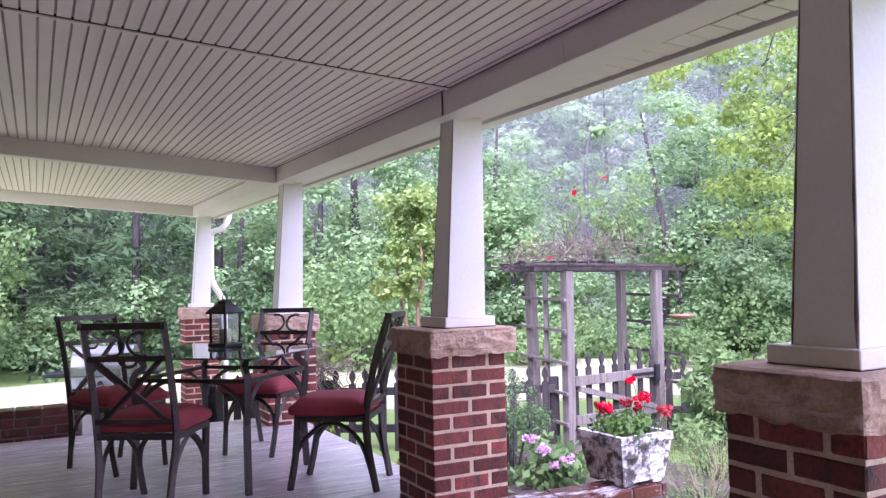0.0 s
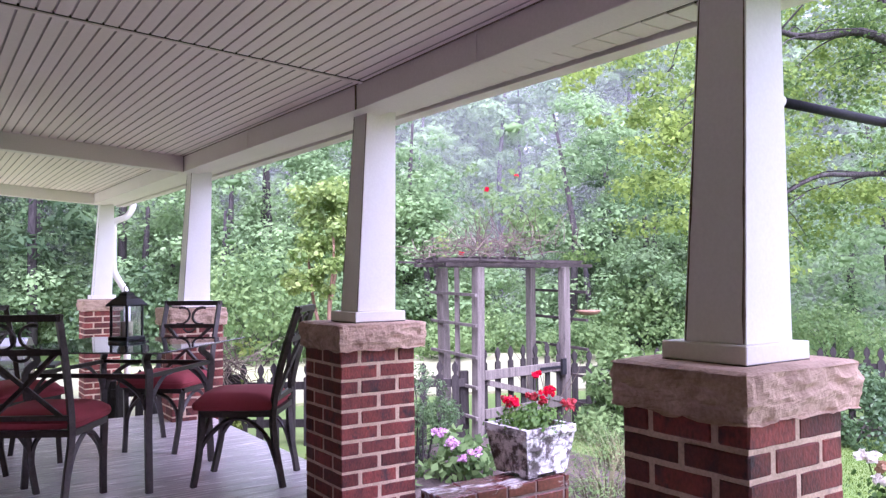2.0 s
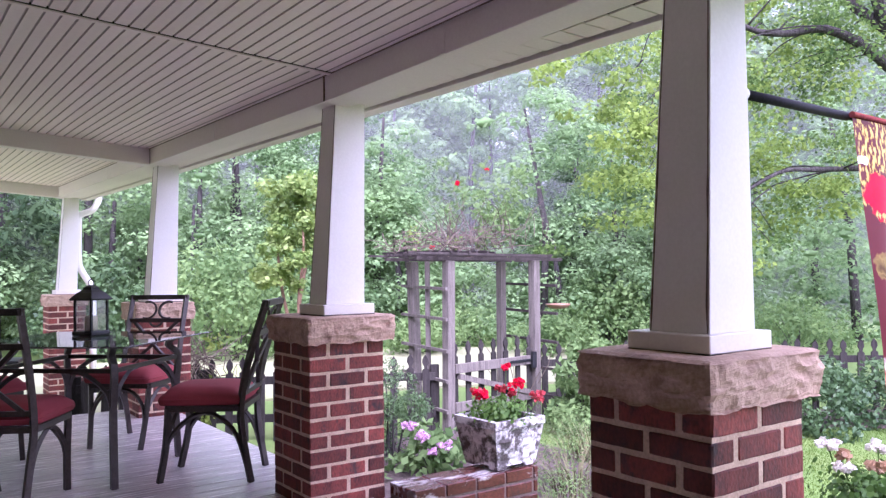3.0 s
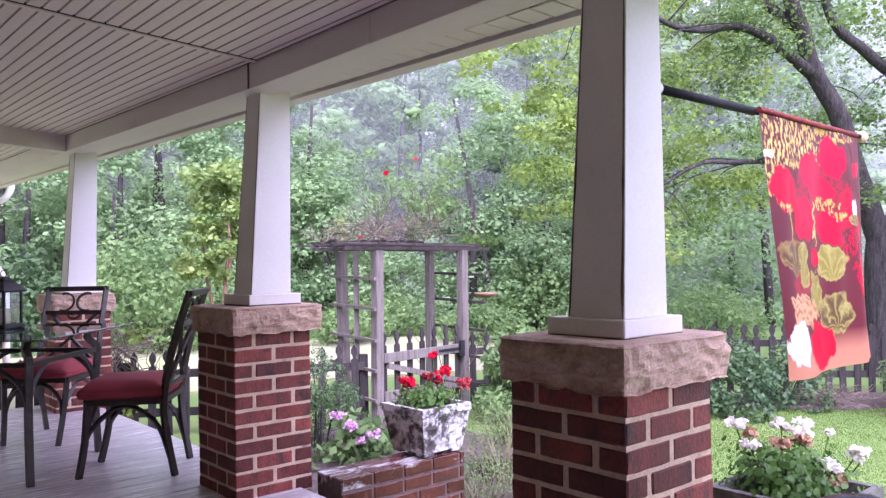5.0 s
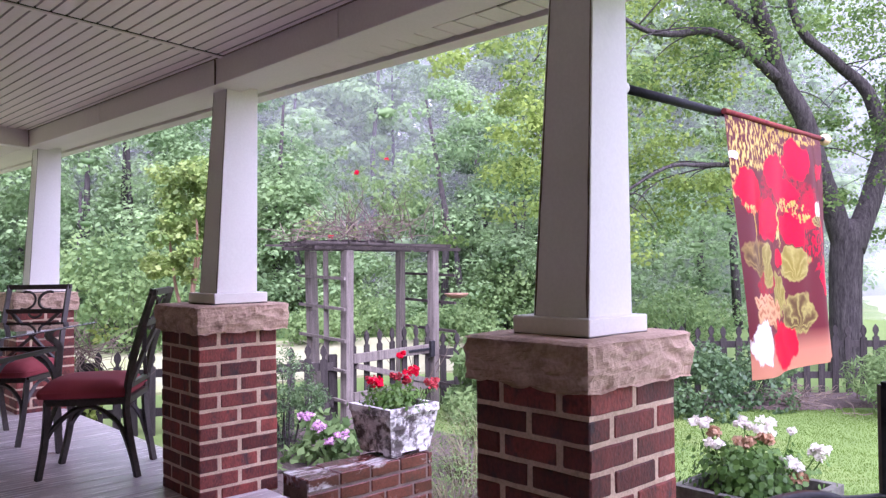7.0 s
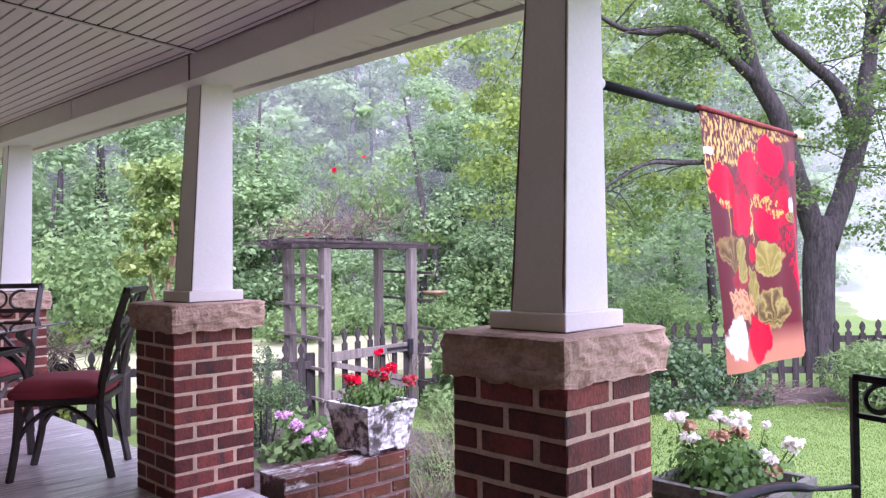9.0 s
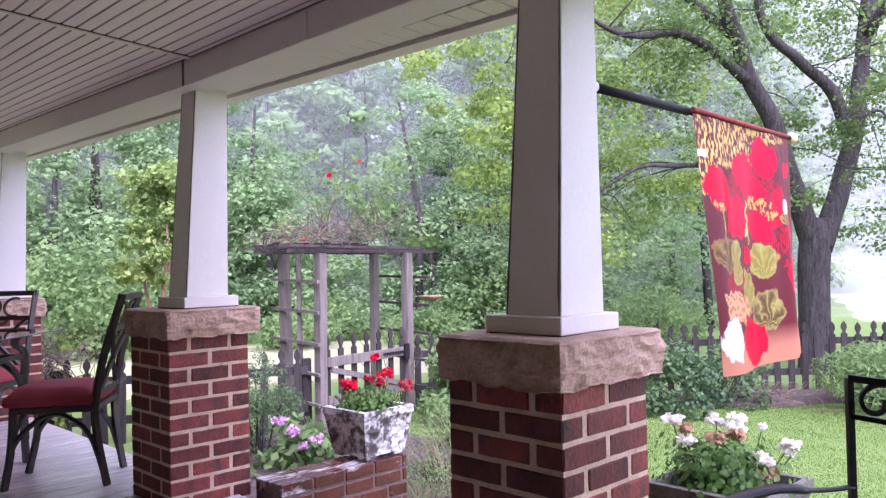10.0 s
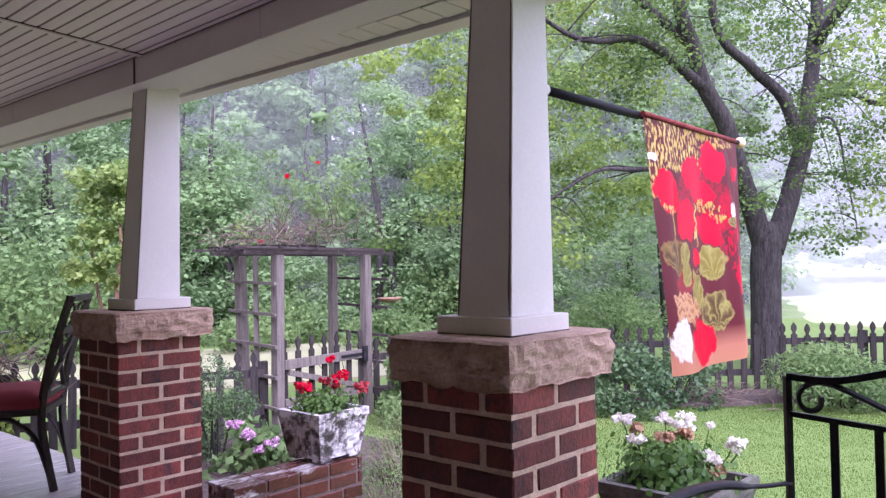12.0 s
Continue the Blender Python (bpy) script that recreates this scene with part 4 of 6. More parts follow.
def flag():
    f = thing("flag_pole", "black flag pole with a hanging flower-print garden flag on a column", "flag", "", pose(2.15, 0.26, 1.70))
    o = Vector((2.15, 0.26, 1.70))
    A, B = Vector((2.105, 0.235, 1.702)) - o, Vector((2.147, 1.815, 1.674)) - o
    along = (B - A).normalized()
    bm = bmesh.new()
    tube(bm, [A, A + (B - A) * 0.44], 0.0155, 12)
    part("lower_pole", bm, M_POLE, f)
    bm = bmesh.new()
    tube(bm, [A + (B - A) * 0.44, B], 0.0105, 12)
    part("upper_pole", bm, M_POLE, f)
    bm = bmesh.new()
    tube(bm, [A - along * 0.06, A - along * 0.055, A + along * 0.115, A + along * 0.12], [0.015, 0.019, 0.019, 0.016], 14)
    part("pole_bracket", bm, M_WHITE, f, "white pole socket")
    kn = bmesh.new()
    bmesh.ops.create_uvsphere(kn, u_segments=16, v_segments=10, radius=0.026, matrix=Matrix.Translation(B + along * 0.02))
    for face in kn.faces:
        face.smooth = True
    part("knob", kn, M_GOLD, f, "pale gold ball end")
    # cloth: rows down, columns along the pole
    nx, nz = 40, 56
    T0, T1 = Vector((2.149, 0.917, 1.691)) - o, Vector((2.147, 1.775, 1.675)) - o
    S = Vector((0.05, 0.076, -0.985))
    E = Vector((0.015, 0.04, -0.96))
    verts, uv = [], []
    for j in range(nz + 1):
        for i in range(nx + 1):
            s, t = i / nx, j / nz
            p = T0.lerp(T1, s) + S.lerp(E, s) * t
            w = t ** 0.5
            fold = 0.022 * math.sin(s * 9 + 0.7 * math.sin(t * 3)) * w + 0.05 * w * math.exp(-((s - 0.83) / 0.07) ** 2) * (1 - 0.6 * t) - 0.012 * math.sin(s * 23 + t * 4) * w * (1 - t)
            p = p + Vector((fold, 0, 0.0))
            p.z -= 0.012 * math.sin(math.pi * s) * t
            verts.append(tuple(p))
            uv.append((s, 1 - t))
    k = nx + 1
    quads = [(j * k + i, j * k + i + 1, (j + 1) * k + i + 1, (j + 1) * k + i) for j in range(nz) for i in range(nx)]
    me = raw_mesh("flag_cloth", verts, quads, art_mat(), True)
    lay = me.uv_layers.new(name="UVMap")
    flat = np.array(uv, np.float32)[np.array(quads).ravel()]
    lay.data.foreach_set("uv", flat.ravel())
    ob = new("flag_cloth", me)
    ob.parent = f
    tagged(ob, "dark red flag printed with red geraniums in a basket")
    slv = bmesh.new()
    tube(slv, [T0, T1], 0.0112, 10)
    part("sleeve", slv, mat("sleeve_cloth", (0.12, 0.018, 0.028), (0.22, 0.06, 0.04), 28, 0.7, spec=0.1), f)


flag()


# ---- planters ----
def planter(name, label, m, bottom, top, height, material, relief):
    t = thing(name, label, "planter", "", m)
    bm = bmesh.new()
    b, q, rim = bottom / 2, top / 2, 0.03
    prof = [(b, 0.018), (b + (q - b) * 0.86, height - 0.045), (q, height - 0.04), (q, height), (q - rim, height), (q - rim - 0.005, height - 0.05)]
    rings = []
    for s, z in prof:
        ring = []
        for k in range(4):
            for i in range(14):
                u = -1 + 2 * i / 14
                x, y = ((u, -1), (1, u), (-u, 1), (-1, -u))[k]
                ring.append((x * s, y * s, z))
        rings.append(ring)
    # more rows down the body for the worn relief
    body = [[tuple(Vector(a).lerp(Vector(c), r / 12)) for a, c in zip(rings[0], rings[1])] for r in range(12)]
    rows = body + rings[1:]
    vv = []
    for ri, ring in enumerate(rows):
        line = []
        for x, y, z in ring:
            p = Vector((x, y, z))
            out = Vector((x if abs(x) >= abs(y) - 1e-6 else 0, y if abs(y) >= abs(x) - 1e-6 else 0, 0)).normalized()
            edge = min(abs(abs(x) - abs(y)) / b, 1)
            if 0 < ri < 12 and edge > 0.12:
                p += out * relief * (noise.fractal(p * 22, 1.0, 2.0, 3) - 0.25)
            else:
                p += out * 0.0015 * noise.noise(p * 40)
            line.append(bm.verts.new(p))
        vv.append(line)
    n = len(vv[0])
    for a, c in zip(vv, vv[1:]):
        for k in range(n):
            bm.faces.new((a[k], a[(k + 1) % n], c[(k + 1) % n], c[k]))
    bm.faces.new(list(reversed(vv[0])))
    part("pot", bm, material, t)
    for sx in (-1, 1):
        for sy in (-1, 1):
            part("foot", bbox(sx * (b - 0.04) - 0.038, sx * (b - 0.04) + 0.038, sy * (b - 0.04) - 0.038, sy * (b - 0.04) + 0.038, 0, 0.022, 0.004), material, t)
    so = bmesh.new()
    s = q - rim - 0.004
    bmesh.ops.create_grid(so, x_segments=12, y_segments=12, size=s)
    for v in so.verts:
        v.co.z = height - 0.045 + 0.012 * noise.noise(v.co * 30)
    part("soil", so, M_SOIL, t)
    return t


planter("stone_planter", "square weathered white cast planter flaking to dark grey", pose(0.045, 1.065, 0.081, 0, 0, 1), 0.285, 0.365, 0.27, M_POT, 0.016)
planter("stone_planter", "square grey cast planter on a low brick wall", pose(2.204, 1.01, 0.061), 0.33, 0.44, 0.265, M_GREYPOT, 0.008)


def flower_head(t, at, radius, n, material, size):
    subs = [blob_points(np.asarray(at) + unit(RNG.normal(size=(1, 3)))[0] * radius * np.array([0.72, 0.72, 0.45]), radius * 0.56, max(6, n // 4), 0.3, 0.4, 0.75) for k in range(5)]
    c, nor = np.concatenate([s[0] for s in subs]), np.concatenate([s[1] for s in subs])
    me = leaves("flower_head", c, nor, size, material, wide=0.95, fold=0.15)
    ob = new("flower_head", me)
    ob.parent = t
    return ob


def geranium(name, label, m, spread, height, n_leaves, heads, petal, dry):
    """heads: rows of x, y, z, radius, withered or not."""
    t = thing(name, label, "flowers", "", m)
    stems = bmesh.new()
    for i in range(16):
        a, r = i * 2.4, spread * 0.75 * math.sqrt((i + 0.5) / 16)
        tube(stems, smooth_path([(r * 0.4 * math.cos(a), r * 0.4 * math.sin(a), -0.03), (r * 0.7 * math.cos(a), r * 0.7 * math.sin(a), height * 0.5), (r * math.cos(a), r * math.sin(a), height * 0.9)], 3), 0.004, 5)
    for x, y, z, r, d in heads:
        tube(stems, smooth_path([(x * 0.5, y * 0.5, 0), (x * 0.85, y * 0.85, z * 0.6), (x, y, z - r * 0.3)], 4), 0.0028, 5)
    part("stem_cluster", stems, M_GERANIUM, t)
    c = RNG.normal(size=(n_leaves, 3)) * np.array([spread * 0.5, spread * 0.5, height * 0.3]) + np.array([0, 0, height * 0.5])
    c[:, 2] = np.clip(c[:, 2], 0.0, height * 1.1)
    nor = unit(c * np.array([1.2, 1.2, 0.3]) + np.array([0, 0, 0.10]) + RNG.normal(size=c.shape) * 0.07)
    ob = new("leaves", leaves("leaves", c, nor, (0.014, 0.027), M_GERANIUM, wide=1.05, fold=0.3, round_leaf=True))
    ob.parent = t
    for x, y, z, r, d in heads:
        flower_head(t, (x, y, z), r, 60 if r > 0.02 else 24, dry if d else petal, (0.018, 0.030))
    return t


geranium("red_geranium", "red geraniums with round green leaves in the planter", pose(0.045, 1.065, 0.31), 0.16, 0.12, 950,
         ((-0.12, -0.06, 0.155, 0.042, 1), (-0.05, -0.10, 0.16, 0.046, 0), (0.0, 0.02, 0.195, 0.036, 1), (0.11, 0.06, 0.215, 0.054, 0), (0.09, 0.02, 0.17, 0.025, 1), (0.16, 0.16, 0.15, 0.046, 1), (-0.05, 0.10, 0.30, 0.026, 0)), M_RED, M_DRYRED)
geranium("white_geranium", "white geraniums with some withered tan heads in the planter", pose(2.16, 1.04, 0.285), 0.19, 0.155, 1700,
         ((-0.18, -0.03, 0.245, 0.034, 0), (-0.10, -0.07, 0.175, 0.030, 0), (-0.13, -0.03, 0.205, 0.030, 1), (0.02, 0.08, 0.235, 0.046, 0), (-0.04, 0.05, 0.24, 0.032, 0), (-0.02, 0.0, 0.185, 0.036, 1), (0.05, 0.03, 0.20, 0.026, 1),
          (0.17, 0.0, 0.135, 0.044, 0), (0.18, 0.0, 0.085, 0.030, 1), (0.21, 0.08, 0.165, 0.034, 0), (0.24, 0.10, 0.175, 0.02, 0), (0.09, 0.16, 0.215, 0.012, 0)), M_WHITEP, M_TANP)


# ---- far end of the porch ----
def downspout():
    d = thing("downspout", "white bent gutter downspout on the corner column", "downspout", "", pose(0, 0, 0))
    up = bmesh.new()
    tube(up, smooth_path([(-7.5, 0.52, 2.26), (-7.5, 0.55, 2.18), (-7.54, 0.48, 2.04), (-7.60, 0.34, 1.97), (-7.62, 0.325, 1.85), (-7.62, 0.325, 1.40), (-7.62, 0.36, 1.25), (-7.62, 0.47, 1.06), (-7.62, 0.50, 0.95)], 4), 0.042, 10)
    part("upper_pipe", up, M_WHITE, d)
    low = bmesh.new()
    tube(low, [(-7.62, 0.50, 0.96), (-7.62, 0.50, GROUND - 0.02)], 0.045, 10)
    part("lower_pipe", low, M_WHITE, d)


downspout()


def gas_grill(m):
    g = thing("gas_grill", "stainless steel gas grill with black side shelves", "grill", "", m)
    hood = bmesh.new()
    prof = [(-0.26, 0.78), (-0.28, 0.90), (-0.22, 1.04), (-0.08, 1.12), (0.10, 1.12), (0.24, 1.02), (0.28, 0.88), (0.26, 0.78)]
    a = [hood.verts.new((-0.34, y, z)) for y, z in prof]
    b = [hood.verts.new((0.34, y, z)) for y, z in prof]
    for i in range(len(prof) - 1):
        hood.faces.new((a[i], b[i], b[i + 1], a[i + 1]))
    hood.faces.new(list(reversed(a)))
    hood.faces.new(b)
    hood.faces.new((a[0], a[-1], b[-1], b[0]))
    bevelled(hood, 0.008)
    lid = part("hood", hood, M_STEEL, g)
    part("handle", bar([(-0.24, -0.31, 0.88), (0.24, -0.31, 0.88)], 0.02), M_STEEL, lid)
    part("cart", bbox(-0.33, 0.33, -0.24, 0.24, 0.08, 0.64, 0.01), M_BLACK, g)
    part("control_panel", bbox(-0.35, 0.35, -0.29, 0.26, 0.64, 0.775, 0.012), M_STEEL, g)
    for x in (-0.2, 0, 0.2):
        kn = bmesh.new()
        tube(kn, [(x, -0.29, 0.70), (x, -0.33, 0.70)], 0.025, 12)
        part("knob", kn, M_BLACK, g)
    for sx in (-1, 1):
        part("side_shelf", bbox(min(sx * 0.36, sx * 0.66), max(sx * 0.36, sx * 0.66), -0.25, 0.25, 0.775, 0.815, 0.012), M_BLACK, g)
        wh = bmesh.new()
        tube(wh, [(sx * 0.28, 0.18, 0.075), (sx * 0.34, 0.18, 0.075)], 0.075, 14)
        part("wheel", wh, M_BLACK, g)
    return g


gas_grill(pose(-6.98, -1.06, GROUND - 0.04, 0, 0, 72))
solid("step_side", bbox(-3.99, -3.80, -1.485, -1.36, -0.1, 0.235, 0.004), M_WHITE, "white painted end post beside the low wall", "post")


# ---- arbor, gate and fence ----
N1, R1 = Vector((-3.12, 3.01, 0)), Vector((-3.27, 4.36, 0))
N2, R2 = Vector((-3.78, 3.06, 0)), Vector((-3.93, 4.41, 0))
ACROSS, BACK = (R1 - N1).normalized(), (N2 - N1).normalized()


def arbor():
    a = thing("garden_arbor", "weathered grey wooden garden arbor with lattice sides and thin roof laths", "arbor", "", pose(*N1.xy, GROUND))
    o = Vector((*N1.xy, GROUND))
    H = 1.83
    for i, p in enumerate((N1, R1, N2, R2)):
        q = p - Vector((*N1.xy, 0))
        lean = Vector((0.012 * math.sin(i * 2.2), 0.015 * math.cos(i * 1.7), 0))
        ang = math.degrees(math.atan2(ACROSS.y, ACROSS.x))
        w = 0.050 if i != 3 else 0.045
        bm = bmesh.new()
        box(bm, -w, w, -w, w, -0.1, H)
        bevelled(bm, 0.006)
        for v in bm.verts:
            v.co = pose(0, 0, 0, 0, 0, ang) @ v.co + q + lean * v.co.z
        part("post", bm, M_GREYWOOD, a)
    for start, end in ((N1, N2), (R1, R2)):
        s, e = start - Vector((*N1.xy, 0)), end - Vector((*N1.xy, 0))
        d = (e - s).normalized()
        side = ACROSS * (0.075 if start is R1 else -0.075)
        mid = (s + e) / 2 + side * 0.6
        bm = bmesh.new()
        tube(bm, [mid + Vector((0, 0, 0.35)), mid + Vector((0, 0, H))], 0.034, 4)
        if start is N1:
            part("lattice_upright", bm, M_GREYWOOD, a)
        else:
            bm.free()
        for z in (1.55, 1.235, 0.91, 0.60, 0.29):
            bm = bmesh.new()
            tube(bm, [s - d * (0.34 if start is R1 else 0.10) + side + Vector((0, 0, z - 0.01)), e + d * (0.05 if start is R1 else 0.2) + side + Vector((0, 0, z + 0.012))], 0.021, 4)
            part("rung", bm, M_DARKWOOD if start is R1 else M_GREYWOOD, a)
    for start, end in ((N1, R1), (N2, R2)):
        s, e = start - Vector((*N1.xy, 0)), end - Vector((*N1.xy, 0))
        bm = bmesh.new()
        tube(bm, [s - ACROSS * 0.42 + Vector((0, 0, H + 0.028)), e + ACROSS * 0.50 + Vector((0, 0, H + 0.012))], 0.026, 4)
        part("top_beam", bm, M_DARKWOOD, a)
    rnd = random.Random(4)
    for k in range(8):
        t = -0.30 + k * 0.13
        s = ACROSS * t - BACK * (0.10 + 0.08 * rnd.random())
        e = ACROSS * (t + 0.05 * rnd.uniform(-1, 1)) + BACK * (0.66 + 0.15 + 0.1 * rnd.random())
        z = H + 0.085 + 0.012 * rnd.random()
        bm = bmesh.new()
        tube(bm, [s + Vector((0, 0, z)), e + Vector((0, 0, z + 0.01))], 0.016, 4)
        part("roof_lath", bm, M_DARKWOOD, a)
    for k in range(9):
        s = -ACROSS * rnd.uniform(0.30, 0.62) + BACK * (-0.12 + 0.11 * k)
        bm = bmesh.new()
        tube(bm, [s + Vector((0, 0, H + 0.064 + 0.02 * rnd.random())), s + ACROSS * rnd.uniform(1.75, 2.35) + Vector((0, 0, H + 0.045 + 0.02 * rnd.random()))], 0.016, 4)
        part("roof_lath", bm, M_DARKWOOD, a)
    return a


arbor()


def picket_mesh(h, w=0.075, d=0.02):
    """A picket with a turned-looking pointed head."""
    bm = bmesh.new()
    out = [(-w / 2, 0), (-w / 2, h - 0.16), (-w * 0.22, h - 0.145), (-w * 0.22, h - 0.125), (-w * 0.46, h - 0.085), (-w * 0.40, h - 0.045), (0, h)]
    out += [(-x, z) for x, z in reversed(out[:-1])]
    f = [bm.verts.new((x, -d / 2, z)) for x, z in out]
    b = [bm.verts.new((x, d / 2, z)) for x, z in out]
    bm.faces.new(f)
    bm.faces.new(list(reversed(b)))
    for i in range(len(out)):
        j = (i + 1) % len(out)
        bm.faces.new((f[j], f[i], b[i], b[j]))
    return mesh_of("picket", bm, M_PICKET)


def fence(line, label, height=0.86, step=0.155):
    f = thing("picket_fence", label, "fence", "", pose(*line[0][:2], GROUND))
    o = Vector((*line[0][:2], 0))
    me = picket_mesh(height)
    for a, b in zip(line, line[1:]):
        A, B = Vector((*a, 0)) - o, Vector((*b, 0)) - o
        d = B - A
        n = max(2, int(d.length / step))
        ang = math.degrees(math.atan2(d.y, d.x))
        for z in (height - 0.235, 0.24):
            bm = bmesh.new()
            box(bm, 0, d.length, 0.012, 0.05, z - 0.04, z + 0.04)
            for v in bm.verts:
                v.co = pose(*A, 0, 0, ang) @ v.co
            part("rail", bm, M_PICKET, f)
        for k in range(n):
            p = A + d * ((k + 0.5) / n)
            ob = new("picket", me)
            ob.parent = f
            ob.matrix_basis = pose(p.x, p.y, 0.012 * math.sin(k * 3.7), 0.8 * math.sin(k * 5.1), 1.2 * math.sin(k * 2.3), ang)
        m = max(1, int(d.length / 2.4))
        for k in range(m + 1):
            p = A + d * (k / m)
            bm = bbox(-0.045, 0.045, 0.052, 0.14, -0.1, height - 0.12, 0.004)
            for v in bm.verts:
                v.co = pose(*p, 0, 0, ang) @ v.co
            part("post", bm, M_PICKET, f)
    return f


fence(((-4.75, -0.25), (-4.45, 0.9), (-3.75, 2.0), (-3.22, 2.92)), "weathered grey wooden picket fence with pointed heads")
fence(((-3.33, 4.46), (-2.9, 5.6), (-1.9, 6.75), (-0.85, 7.85), (0.75, 9.3), (3.2, 11.4), (7.5, 14.8)), "weathered grey wooden picket fence behind shrubs")


def gate():
    g = thing("garden_gate", "grey wooden picket gate between the arbor posts", "gate", "", pose(*N1.xy, GROUND))
    me = picket_mesh(0.90, 0.07)
    d = R1 - N1
    ang = math.degrees(math.atan2(d.y, d.x))
    L = d.length - 0.15
    off = pose(0, 0, 0, 0, 0, ang)
    for k in range(7):
        ob = new("picket", me)
        ob.parent = g
        ob.matrix_basis = off @ pose(0.10 + (L - 0.05) * k / 6, 0.0, 0.08)
    for z in (0.70, 0.30):
        bm = bbox(0.07, 0.07 + L, -0.05, -0.014, z - 0.05, z + 0.05, 0.004)
        for v in bm.verts:
            v.co = off @ v.co
        part("rail", bm, M_GREYWOOD, g)
    bm = bmesh.new()
    tube(bm, [off @ Vector((0.12, -0.035, 0.62)), off @ Vector((L, -0.035, 0.34))], 0.04, 4)
    part("brace", bm, M_GREYWOOD, g)
    hi = bmesh.new()
    box(hi, L - 0.32, L + 0.05, -0.062, -0.054, 0.685, 0.715)
    box(hi, L + 0.02, L + 0.09, -0.085, -0.054, 0.61, 0.79)
    for v in hi.verts:
        v.co = off @ v.co
    part("hinge", hi, M_BLACK, g, "black strap hinge")


gate()


def tray_feeder():
    t = thing("bird_feeder", "small tan dish bird feeder hanging from the arbor beam", "bird feeder", "", pose(-3.325, 4.80, GROUND))
    part("dish", lathe(bmesh.new(), [(0.05, 1.255), (0.11, 1.27), (0.145, 1.30), (0.15, 1.315), (0.135, 1.31), (0.09, 1.287), (0.02, 1.28)], 24), M_SMOOTHBARK, t)
    for k in range(3):
        a = 2.1 * k + 0.4
        bm = bmesh.new()
        tube(bm, [(0.14 * math.cos(a), 0.14 * math.sin(a), 1.31), (0.008 * math.cos(a), 0.008 * math.sin(a), 1.70), (0, 0, 1.85)], 0.0022, 5)
        part("wire", bm, M_BLACK, t)


tray_feeder()


# ---- shrubs and flowers ----
def shrub(name, label, x, y, r, h, n, size, material, clumps=9, stems=M_BARK, z=GROUND, category="shrub", squash=0.8, **kw):
    t = thing(name, label, category, "", pose(x, y, z))
    bm = bmesh.new()
    blobs = []
    for k in range(clumps):
        a, q = k * 2.4 + x, math.sqrt((k + 0.3) / clumps)
        zz = h * (0.25 + 0.62 * (1 - q * 0.6) * RNG.uniform(0.5, 1.15)) * (0.35 if k % 3 == 2 else 1.0)
        c = np.array([r * 0.72 * q * math.cos(a), r * 0.72 * q * math.sin(a), zz])
        rad = r * RNG.uniform(0.32, 0.5)
        c[2] = max(c[2], rad * squash * 0.55)
        blobs.append((c, rad, int(n / clumps)))
        tube(bm, smooth_path([(0.06 * math.cos(a), 0.06 * math.sin(a), -0.05), tuple(c * 0.5), tuple(c)], 3), [0.012, 0.011, 0.01, 0.008, 0.007, 0.005, 0.003], 5)
    part("stem_cluster", bm, stems, t)["kind"] = "stuff"
    ob = new("foliage", foliage("foliage", blobs, size, material, squash=squash, **kw))
    ob.parent = t
    return t


shrub("garden_shrub", "rounded dark green shrub in the mulch bed", -0.95, 6.15, 0.62, 0.85, 3600, (0.04, 0.075), M_DARKBUSH)
shrub("garden_shrub", "loose dark green rose bush by the fence", -0.75, 7.0, 0.62, 0.72, 1500, (0.045, 0.085), M_DARKBUSH, 9)
shrub("garden_shrub", "broad feathery green shrub below the tree", 0.85, 7.75, 0.85, 0.72, 5200, (0.05, 0.10), M_BUSH, 13, wide=0.3)
shrub("garden_shrub", "broad feathery green shrub along the fence", 2.0, 8.5, 0.95, 0.75, 5200, (0.05, 0.10), M_DARKBUSH, 14, wide=0.3)
shrub("garden_shrub", "broad feathery green shrub along the fence", 3.4, 9.4, 1.2, 1.0, 6000, (0.06, 0.11), M_BUSH, 14, wide=0.3)
shrub("garden_shrub", "low green shrub against the picket fence", -1.9, 6.2, 0.6, 0.7, 3000, (0.04, 0.08), M_BUSH)
shrub("leafy_shrub", "tall leafy bright green plant beside the arbor", -2.45, 4.35, 0.5, 1.05, 2600, (0.06, 0.12), M_BUSH, 12, wide=0.42)
shrub("leafy_shrub", "leafy bright green plant behind the brick pier", -1.75, 4.6, 0.6, 0.9, 2600, (0.06, 0.12), M_BUSH, 12, wide=0.42)
shrub("airy_shrub", "fine-leaved grey-green shrub beside the brick pier", -2.55, 1.95, 0.45, 0.95, 3800, (0.025, 0.05), M_DARKBUSH, 12, wide=0.35)
shrub("leafy_shrub", "low lime green leafy ground plant", -0.6, 0.85, 0.25, 0.42, 340, (0.06, 0.11), M_LIME, 5)
shrub("low_plant", "small green plant under the deck edge", -1.9, 0.75, 0.35, 0.55, 800, (0.05, 0.09), M_LIME, 7)


def hydrangea():
    t = shrub("hydrangea", "hydrangea with broad green leaves and pale pink flower heads", -1.93, 1.97, 0.44, 0.42, 560, (0.06, 0.11), M_BUSH, 9, wide=0.66, category="flowers")
    o = Vector((-1.93, 1.97, GROUND))
    for p, r in (((-1.879, 1.713, -0.08), 0.058), ((-1.789, 1.79, -0.155), 0.062), ((-1.64, 1.90, -0.225), 0.058), ((-1.70, 1.82, -0.275), 0.052)):
        flower_head(t, tuple(Vector(p) - o), r, 110, M_PINK, (0.018, 0.028))
    return t


hydrangea()


